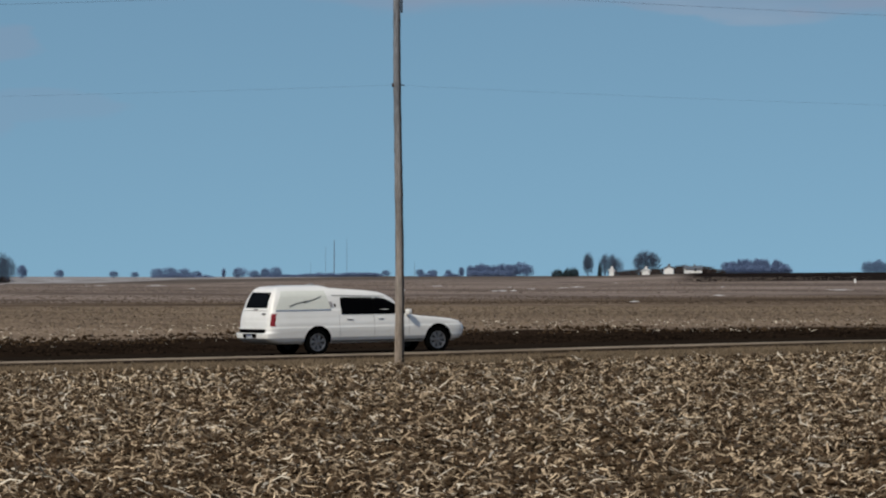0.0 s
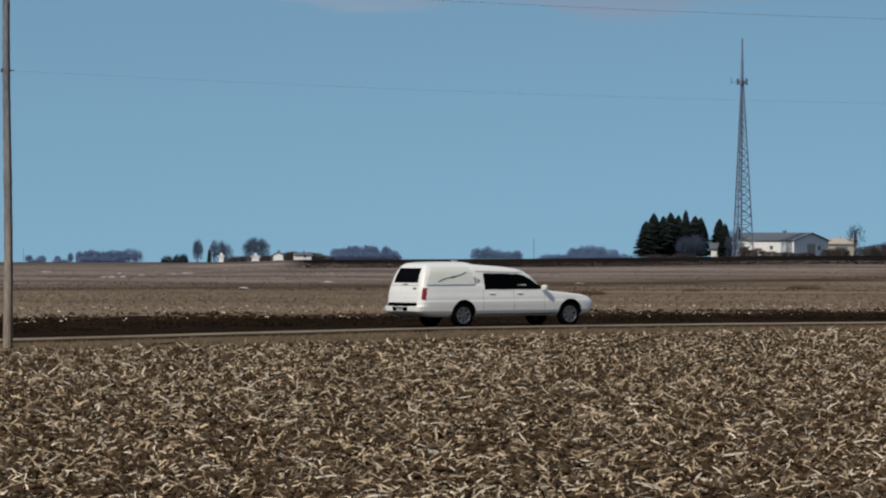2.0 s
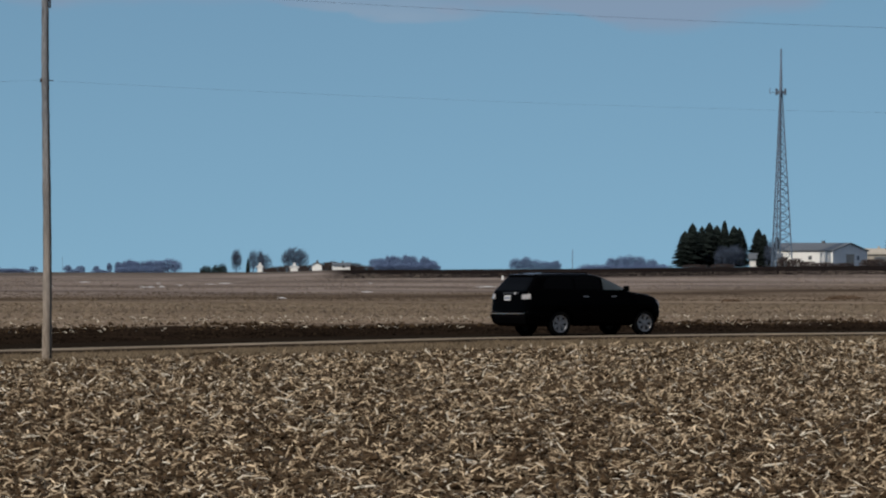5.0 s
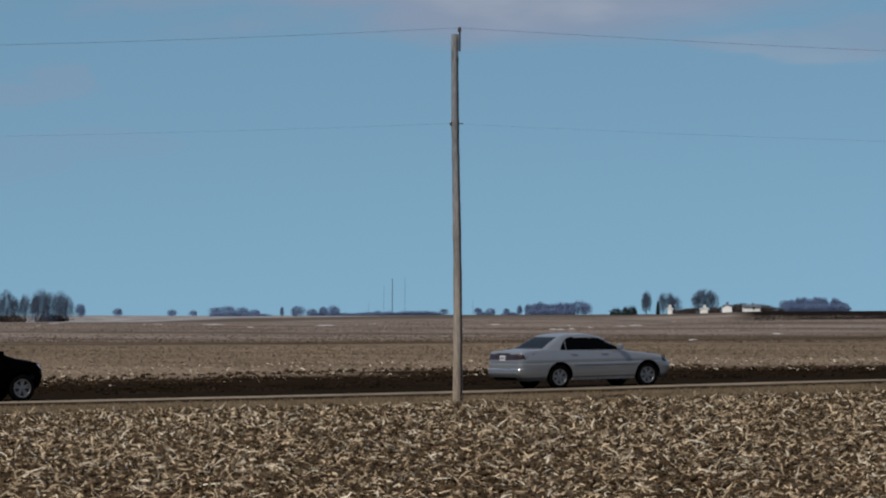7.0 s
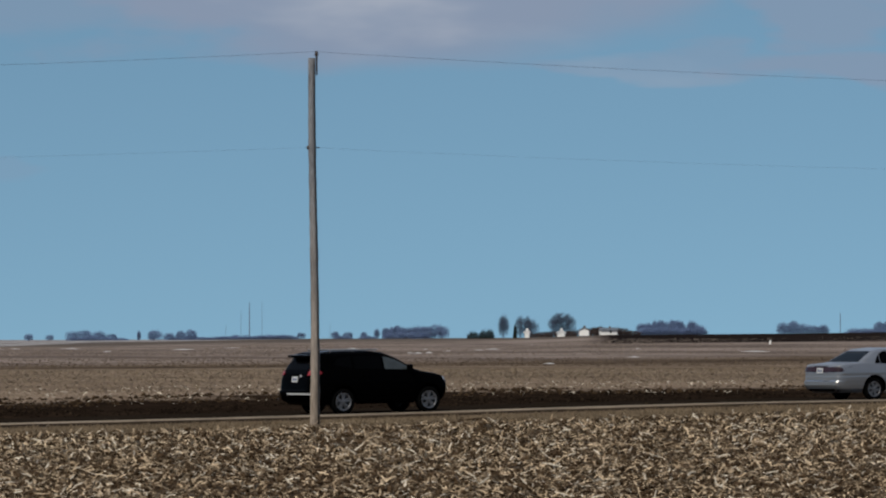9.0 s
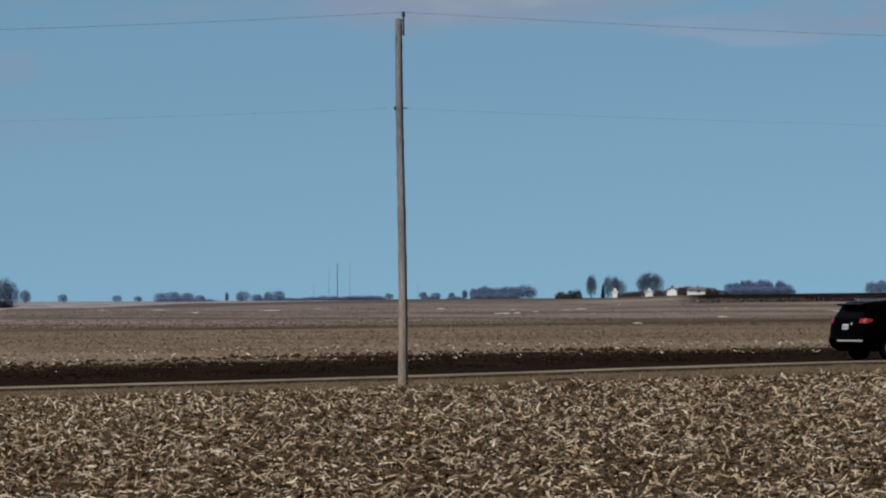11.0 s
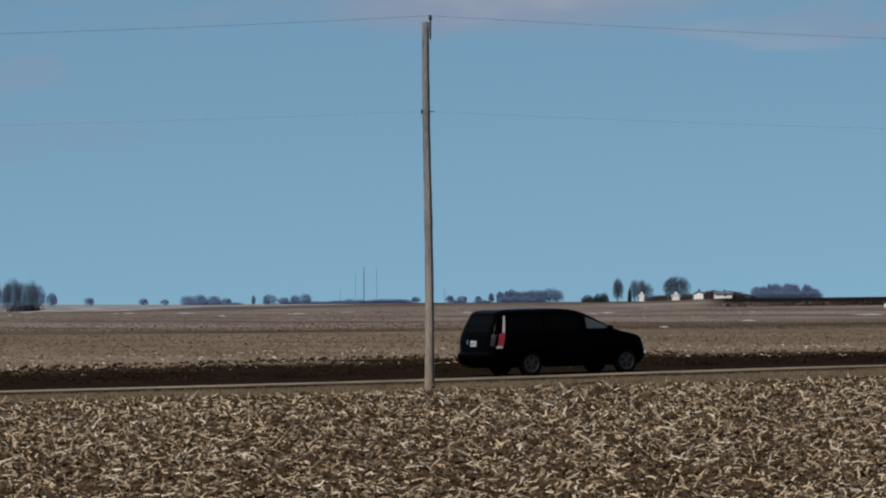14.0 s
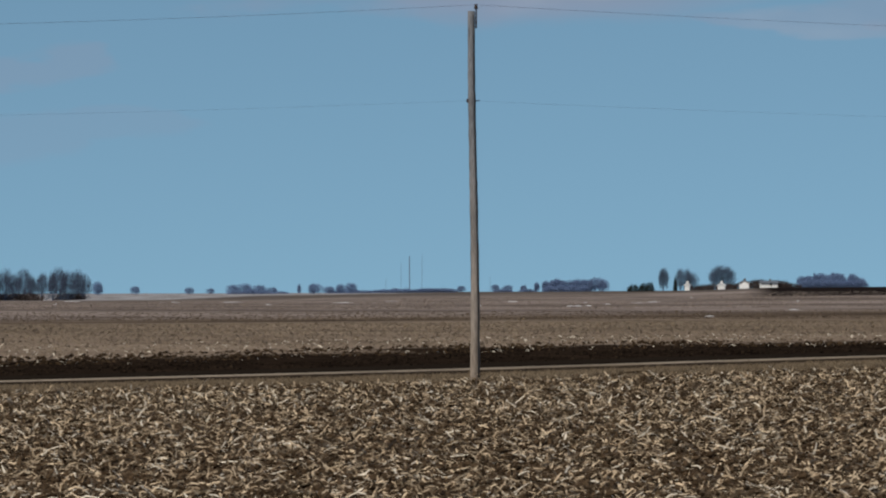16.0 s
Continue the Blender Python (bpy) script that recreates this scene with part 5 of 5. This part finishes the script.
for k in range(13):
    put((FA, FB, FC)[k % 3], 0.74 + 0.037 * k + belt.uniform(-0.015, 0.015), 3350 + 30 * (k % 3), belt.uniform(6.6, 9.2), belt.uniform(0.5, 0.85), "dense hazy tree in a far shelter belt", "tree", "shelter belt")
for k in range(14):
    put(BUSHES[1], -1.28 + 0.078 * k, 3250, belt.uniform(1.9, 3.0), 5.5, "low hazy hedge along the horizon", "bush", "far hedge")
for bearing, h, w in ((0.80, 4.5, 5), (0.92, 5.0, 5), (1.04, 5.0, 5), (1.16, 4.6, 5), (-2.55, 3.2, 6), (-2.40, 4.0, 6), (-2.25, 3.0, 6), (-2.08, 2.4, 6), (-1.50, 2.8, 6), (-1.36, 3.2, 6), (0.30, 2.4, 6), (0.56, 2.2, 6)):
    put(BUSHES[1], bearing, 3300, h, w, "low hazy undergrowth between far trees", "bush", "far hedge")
# the yard with the round tree and its neighbours
put(ROUND, 2.63, 2200, 10.8, 1.55, "round-crowned leafless tree over small white houses", "tree", "farmyard trees")
for bearing, distance, h, w, src in ((2.01, 2250, 11.2, 0.82, C), (2.19, 2260, 10.2, 0.62, A), (2.31, 2260, 8.4, 0.7, A), (2.27, 2270, 10.4, 0.55, C)):
    put(src, bearing, distance, h, w, "leafless yard tree beside dark evergreens", "tree", "farmyard trees")
put(EVERGREENS[1], 2.135, 2180, 6.0, 0.62, "slim dark cedar beside the pale outbuilding", "tree", "evergreens")
for bearing, h, w in ((1.69, 4.0, 2.6), (1.80, 4.6, 2.2), (1.865, 5.0, 2.0)):
    put(BUSHES[2], bearing, 2200, h, w, "squat dark evergreen on the horizon", "tree", "evergreens")
for bearing, h, w in ((2.36, 2.4, 4), (2.44, 3.0, 4), (2.53, 3.2, 4), (2.71, 3.2, 3.5), (2.79, 3.2, 3.5), (2.97, 4.2, 4), (3.03, 4.6, 4), (3.2, 4.0, 4), (3.28, 3.6, 4), (3.38, 2.4, 4)):
    put(BUSHES[0], bearing, 2190, h, w, "dark leafless shrubs round the houses", "bush", "thickets")
for k in range(15):
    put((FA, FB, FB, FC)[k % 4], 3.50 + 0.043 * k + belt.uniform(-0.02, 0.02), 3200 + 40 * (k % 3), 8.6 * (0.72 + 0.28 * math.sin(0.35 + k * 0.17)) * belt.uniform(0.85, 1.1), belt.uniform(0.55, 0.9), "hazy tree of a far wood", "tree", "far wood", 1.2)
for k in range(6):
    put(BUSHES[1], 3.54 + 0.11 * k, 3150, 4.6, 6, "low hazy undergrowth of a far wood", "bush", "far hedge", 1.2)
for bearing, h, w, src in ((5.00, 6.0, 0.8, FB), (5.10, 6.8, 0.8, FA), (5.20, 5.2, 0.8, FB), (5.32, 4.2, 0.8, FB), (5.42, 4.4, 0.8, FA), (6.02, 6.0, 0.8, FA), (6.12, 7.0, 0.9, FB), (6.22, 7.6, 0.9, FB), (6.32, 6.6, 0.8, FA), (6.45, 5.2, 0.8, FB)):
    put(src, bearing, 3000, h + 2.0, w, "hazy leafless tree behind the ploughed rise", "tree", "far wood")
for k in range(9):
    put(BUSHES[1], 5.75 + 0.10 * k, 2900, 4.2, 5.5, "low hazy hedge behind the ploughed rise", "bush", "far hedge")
# the farm on the rise: spruces, brush, a bare tree
for bearing, h, w, k in ((6.80, 10.0, 1.15, 0), (6.88, 11.8, 1.1, 0), (6.98, 11.2, 1.1, 1), (7.06, 12.0, 1.15, 0), (7.14, 11.4, 1.1, 0), (7.22, 12.6, 0.9, 1), (7.32, 11.0, 1.15, 0), (7.38, 10.6, 1.0, 0), (7.58, 10.4, 1.0, 0), (7.64, 8.8, 0.9, 1), (7.78, 8.2, 0.7, 1)):
    put(EVERGREENS[k], bearing, 1700 + 20 * math.sin(bearing * 40), h * 1.15, w * 1.85, "tall dark spruce in the farm windbreak", "tree", "spruce windbreak")
for bearing, distance, h, w in ((8.50, 450, 0.42, 1.5), (8.42, 440, 0.30, 1.0), (6.17, 300, 0.34, 0.8), (6.27, 305, 0.26, 0.6), (6.05, 330, 0.22, 0.6), (7.3, 380, 0.24, 0.8)):
    put(BUSHES[3], bearing, distance, h, w, "low patch of reddish-brown dead weeds", "weeds", "field weeds")
for bearing, h, w in ((7.22, 7.0, 0.8), (7.32, 7.4, 0.8), (7.72, 8.6, 0.5)):
    put(A, bearing, 1670, h, w, "grey leafless tree before the spruces", "tree", "farmyard trees")
put(OPEN, 9.02, 1690, 10.6, 1.25, "open leafless tree beside the barn", "tree", "farmyard trees")
for bearing, h, w in ((7.85, 3.6, 2.2), (7.98, 3.0, 2.6), (8.12, 1.8, 3.0), (8.30, 1.4, 3.0), (8.50, 1.2, 3.0), (8.75, 2.6, 3.0), (8.86, 2.8, 3.2), (9.14, 3.6, 4.0), (9.28, 4.4, 4.0), (9.42, 3.8, 4.0), (9.6, 3.6, 4.0), (9.75, 3.2, 4.0), (9.98, 3.0, 4), (10.2, 3.2, 4), (6.9, 1.2, 4.0), (7.2, 1.3, 4.0)):
    put(BUSHES[0], bearing, 1640, h, w, "dark leafless brush along the farmyard", "bush", "thickets")
for k in range(8):
    put(FA if k % 2 else FB, 9.36 + 0.055 * k, 2100, 7.0 + 1.2 * math.sin(k * 1.7), 0.6, "leafless tree behind the farmyard brush", "tree", "farmyard trees")


def build_mast(bearing, distance, height, r):
    bm = bmesh.new()
    rod(bm, (0, 0, -1), (0, 0, height * 0.7), r, r * 0.9, 6)
    rod(bm, (0, 0, height * 0.7), (0, 0, height), r * 0.9, r * 0.6, 6)
    mast = tagged(part("radio_mast", bm, HAZED_STEEL), "slender grey radio mast far beyond the fields", "radio mast", group="far masts")
    mast.location = at(bearing, distance)


for bearing, height, r in ((-0.79, 20.0, 0.15), (-0.70, 24.6, 0.42), (-0.565, 25.6, 0.17), (-0.95, 10.0, 0.12), (0.16, 10, 0.14), (5.60, 15.5, 0.3), (10.04, 13.0, 0.2)):
    build_mast(bearing, 3600, height, r)


# ---- small things in the fields ----
def build_snow(bearing, distance, length, width, seed):
    """A thin remnant of snow with a ragged rim."""
    rng = random.Random(seed)
    c = at(bearing, distance)
    v = []
    size = rng.uniform(0.6, 1.0)
    v.append((c.x, c.y, float(land(c.x, c.y)) + rng.uniform(0.06, 0.13)))
    for k in range(12):
        a, g = 2 * math.pi * k / 12, rng.uniform(0.4, 1.0) * size
        x, y = c.x + length * g * math.cos(a), c.y + width * g * math.sin(a)
        v.append((x, y, float(land(x, y)) + 0.02))
    f = [(0, 1 + k, 1 + (k + 1) % 12) for k in range(12)]
    raw_ob = raw("snow_patch", v, f, SNOW)
    tagged(raw_ob, "thin old snow patch lying on the field", "snow", group="snow patches")


for k, (bearing, distance, length, width) in enumerate(((1.02, 690, 0.9, 9), (1.10, 690, 1.3, 10), (1.22, 700, 0.8, 8), (1.42, 760, 1.2, 6), (1.75, 800, 2.0, 9), (1.9, 830, 1.5, 10), (-1.4, 900, 3, 10), (-0.9, 950, 3, 9), (-2.6, 980, 4, 10), (-3.2, 990, 2.0, 12),
                                                         (2.5, 420, 0.8, 3.0), (3.4, 560, 1.0, 4), (4.7, 700, 3.0, 6), (-4.3, 1100, 3.0, 14), (0.4, 900, 2.0, 10), (6.1, 560, 0.7, 3.0), (-5.2, 420, 0.5, 3))):
    build_snow(bearing, distance, length, width, k)
for k in range(9):
    build_snow(-5.6 + 1.13 * k, 720 + 260 * ((k * 7) % 5) / 4, 0.3 + 0.2 * (k % 4), 4 + 2 * (k % 3), 50 + k)
bm = bmesh.new()
block(bm, (0.30, 0.2, 0.7), pose(0, 0, 0.25), 0.04)
block(bm, (0.2, 0.15, 0.2), pose(0, 0, 0.66), 0.04)
post = tagged(part("marker_post", bm, WHITE_WALL), "short white marker post in the field", "marker post")
post.location = at(4.855, 900)


# ---- what lies on the fields, too much to count ----
def scatter(name, count, place, shape, mat, label, category, seed):
    """One mesh of many small pieces: place gives x, y; shape gives each piece's corners and faces as arrays."""
    rng = np.random.default_rng(seed)
    x, y = place(rng, count)
    verts, faces = shape(rng, x, y, land(x, y))
    me = bpy.data.meshes.new(name)
    me.vertices.add(len(verts))
    me.vertices.foreach_set("co", verts.astype(np.float32).ravel())
    k = faces.shape[1]
    me.loops.add(faces.size)
    me.loops.foreach_set("vertex_index", faces.astype(np.int32).ravel())
    me.polygons.add(len(faces))
    me.polygons.foreach_set("loop_start", np.arange(0, faces.size, k, dtype=np.int32))
    me.update(calc_edges=True)
    me.materials.append(mat)
    return tagged(new(name, me), label, category, kind="stuff")


def near_field(rng, count):
    """Evenly over the near stubble, up to the verge."""
    y = np.sqrt(rng.uniform(26 ** 2, 172 ** 2, count * 2))
    x = rng.uniform(-0.11, 0.215, count * 2) * y + rng.uniform(-2, 2, count * 2)
    n = -x * RS + (y - 147) * RC
    keep = n < -10.2 + rng.normal(0, 0.35, len(n))
    return x[keep][:count], y[keep][:count]


def far_field(near, far, lo, hi):
    """Over the fields between two distances, within one strip along the road."""
    def place(rng, count):
        y = rng.uniform(near ** 0.5, far ** 0.5, count) ** 2
        x = rng.uniform(-0.12, 0.21, count) * y
        n = -x * RS + (y - 147) * RC
        keep = (n > lo) & (n < hi)
        return x[keep], y[keep]
    return place


def across(lo, hi, s0, s1):
    def place(rng, count):
        s, n = rng.uniform(s0, s1, count), rng.uniform(lo, hi, count)
        return s * RC - n * RS, 147 + s * RS + n * RC
    return place


def mounds(x, y):
    """The small heaps and hollows of tilled ground, from crossing waves, -1 to 1."""
    a = np.sin(5.1 * x + 1.3 * np.sin(2.3 * y)) * np.sin(4.3 * y + 1.7 * np.sin(1.9 * x))
    return 0.6 * a + 0.4 * np.sin(9.7 * x - 3.1 * y + 2.0 * np.sin(1.1 * x + 0.7 * y)) * np.sin(2.2 * y + 7.9 * x)


def strips(length, width, lie, lift, heap=0.0):
    """Bent dry strips: each is a two-quad ribbon, lying or leaning, on the heaps."""
    def shape(rng, x, y, z):
        n = len(x)
        z = z + heap * mounds(x, y)
        a, up = rng.uniform(0, 2 * np.pi, n), np.minimum(np.abs(rng.normal(0, lie, n)), 0.8)
        ln, wd = length * np.minimum(rng.lognormal(0, 0.42, n), 2.4), width * rng.uniform(0.6, 1.4, n)
        d = np.stack([np.cos(a) * np.cos(up), np.sin(a) * np.cos(up), np.sin(up)], -1)
        side = np.stack([-np.sin(a), np.cos(a), rng.uniform(-1.2, 1.2, n)], -1)
        side /= np.linalg.norm(side, axis=1)[:, None]
        p0 = np.stack([x, y, z + rng.uniform(0, lift, n)], -1)
        bend = rng.normal(0, 0.09, n)[:, None] * side * ln[:, None] + np.array([0, 0, 1.0]) * (rng.uniform(-0.02, 0.10, n) * ln)[:, None]
        p1, p2 = p0 + d * (ln / 2)[:, None] + bend, p0 + d * ln[:, None]
        w = side * wd[:, None] / 2
        v = np.stack([p0 - w, p0 + w, p1 - w, p1 + w, p2 - w * 0.6, p2 + w * 0.6], 1).reshape(-1, 3)
        b = np.arange(n)[:, None] * 6
        f = np.concatenate([b + np.array([[0, 1, 3, 2]]), b + np.array([[2, 3, 5, 4]])], 1).reshape(-1, 4)
        return v, f
    return shape


def lumps(size, flat, heap=0.0):
    """Irregular eight-sided clods."""
    def shape(rng, x, y, z):
        n = len(x)
        z = z + heap * mounds(x, y)
        r = size * np.minimum(rng.lognormal(0, 0.35, n), 1.7)
        tips = np.array([[1, 0, 0], [0, 1, 0], [-1, 0, 0], [0, -1, 0], [0, 0, 1], [0, 0, -0.6]], float)
        v = tips[None] * rng.uniform(0.6, 1.3, (n, 6, 1)) * np.array([1, 1, flat]) + rng.normal(0, 0.15, (n, 6, 3))
        turn = rng.uniform(0, 6.28, n)
        c, s = np.cos(turn)[:, None], np.sin(turn)[:, None]
        v = np.stack([v[..., 0] * c - v[..., 1] * s, v[..., 0] * s + v[..., 1] * c, v[..., 2]], -1) * r[:, None, None]
        v += np.stack([x, y, z + r * flat * 0.3], -1)[:, None]
        f = np.array([[0, 1, 4], [1, 2, 4], [2, 3, 4], [3, 0, 4], [1, 0, 5], [2, 1, 5], [3, 2, 5], [0, 3, 5]])
        return v.reshape(-1, 3), (np.arange(n)[:, None, None] * 6 + f[None]).reshape(-1, 3)
    return shape


def blades(height, width, lean):
    """Upright dead grass blades."""
    def shape(rng, x, y, z):
        n = len(x)
        h, w, a = height * rng.lognormal(0, 0.4, n), width * rng.uniform(0.6, 1.5, n), rng.uniform(0, 6.28, n)
        tip = np.stack([x + rng.normal(0, lean, n) * h, y + rng.normal(0, lean, n) * h, z + h], -1)
        p = np.stack([x, y, z - 0.02], -1)
        side = np.stack([np.cos(a), np.sin(a), np.zeros(n)], -1) * w[:, None]
        v = np.stack([p - side, p + side, tip], 1).reshape(-1, 3)
        return v, np.arange(n * 3).reshape(-1, 3)
    return shape


scatter("maize_stubble", 118000, near_field, strips(0.120, 0.025, 0.38, 0.05, 0.075), STALK, "chopped dry maize stalks and leaves on tilled soil", "stubble", 1)
scatter("pale_husks", 12500, near_field, strips(0.16, 0.026, 0.33, 0.06, 0.075), HUSK, "bleached pale maize husks on the stubble field", "stubble", 2)
scatter("soil_clods", 85000, near_field, lumps(0.055, 0.7, 0.075), CLOD, "dark crumbly soil clods between the stalks", "soil", 3)
scatter("verge_grass", 60000, across(-9.4, -1.9, -60, 75), blades(0.06, 0.012, 0.5), DRY_GRASS, "short dead grass on the road verge", "grass", 4)
scatter("black_clods", 24000, across(9.5, 24, -70, 110), lumps(0.055, 0.6), BLACK_CLOD, "black tilled soil clods beyond the road", "soil", 5)
scatter("clod_crest", 10000, across(17, 29, -80, 130), lumps(0.070, 0.7), DARK_CLOD, "rough clods where the tilled soil ends", "soil", 6)
scatter("field_litter", 6000, across(16, 45, -80, 140), strips(0.09, 0.03, 0.4, 0.04), HUSK, "pale crop litter at the edge of the tilled soil", "stubble", 7)
scatter("tall_dead_grass", 110000, across(30, 150, -110, 260), blades(0.028, 0.07, 0.8), PALE_GRASS, "pale dead grass beyond the tilled strip", "grass", 8)
scatter("grass_tufts", 420, across(38, 240, -120, 330), lumps(0.09, 0.6), DRY_GRASS, "brown dead tufts in the far grass", "grass", 9)
scatter("brown_grass", 50000, far_field(280, 640, 182, 350), blades(0.03, 0.16, 0.5), BROWN_GRASS, "brown dead grass in the far field", "grass", 12)
scatter("far_stubble", 60000, far_field(480, 1150, 400, 900), blades(0.04, 0.22, 0.5), FAR_STUBBLE, "grey-brown far stubble beyond the dead grass", "stubble", 10)
scatter("short_dead_grass", 60000, far_field(170, 350, 26, 138), blades(0.022, 0.12, 0.6), PALE_GRASS, "short pale dead grass in the middle distance", "grass", 11)
bm = bmesh.new()
for k in range(14):
    a = road(0.9 + 0.05 * k, -6.2, 0) + Vector((0.0, random.uniform(-0.1, 0.1), 0))
    rod(bm, a + Vector((0, 0, float(land(a.x, a.y)) + 0.03)), a + Vector((random.uniform(0.1, 0.3), random.uniform(-0.3, 0.3), float(land(a.x, a.y)) + random.uniform(0.03, 0.07))), 0.02, 0.012, 6)
tagged(part("dead_branches", bm, CLOD), "small heap of dark dead branches on the verge", "branches")


# ---- what moves: seconds and metres along the road of each rear axle ----
def motions():
    drives = (
        (hearse, 1.47, 0.80, [(0, -2.6), (0.5, 1.75), (1, 6.1), (1.5, 10.46), (2, 15.0), (2.5, 19.8), (3, 24.8), (3.5, 29.75), (16, 154.0)]),
        (suv, 1.10, 0.83, [(0, -25.9), (3.5, 4.21), (3.7, 5.93), (6.0, 25.6), (16, 111.0)]),
        (sedan, 1.37, 0.78, [(0, -51.5), (6.5, -0.6), (7, 3.2), (7.5, 7.05), (8, 10.95), (8.5, 14.8), (16, 73.0)]),
        (crossover, 1.03, 0.79, [(0, -75.5), (8, -7.35), (8.2, -5.65), (8.5, -3.15), (8.7, -1.45), (10.8, 14.68), (11, 16.18), (16, 53.7)]),
        (minivan, 1.27, 0.82, [(0, -158.0), (13, -8.4), (13.5, -2.6), (14, 3.2), (14.5, 9.0), (15, 14.6), (16, 26.0)]),
    )
    times = [k / 30 for k in range(481)]
    for car, axle, half, rows in drives:
        ts, ss = [r[0] for r in rows], [r[1] for r in rows]
        keyed = []
        for t in sorted(set(ts) | set(np.arange(0, 16.01, 1.0))):
            s = float(np.interp(t, ts, ss))
            z = [float(land(*road(s + d, 0)[:2])) + 0.014 for d in (0.0, 3.0)]
            tilt = -math.degrees(math.atan2(z[1] - z[0], 3.0))
            keyed.append((t, Matrix.Translation(road(s, half, z[0] + RIDE)) @ pose(0, 0, 0, 0, tilt, YAW) @ pose(-axle, 0, 0)))
        walk(car, keyed)
        for hub in [w for w in WHEELS if w.parent == car]:
            walk(hub, [(t, pose(hub["x"], hub["y"], hub["r"] - RIDE, 0, math.degrees(float(np.interp(t, ts, ss)) / hub["r"]), 0)) for t in times])


motions()
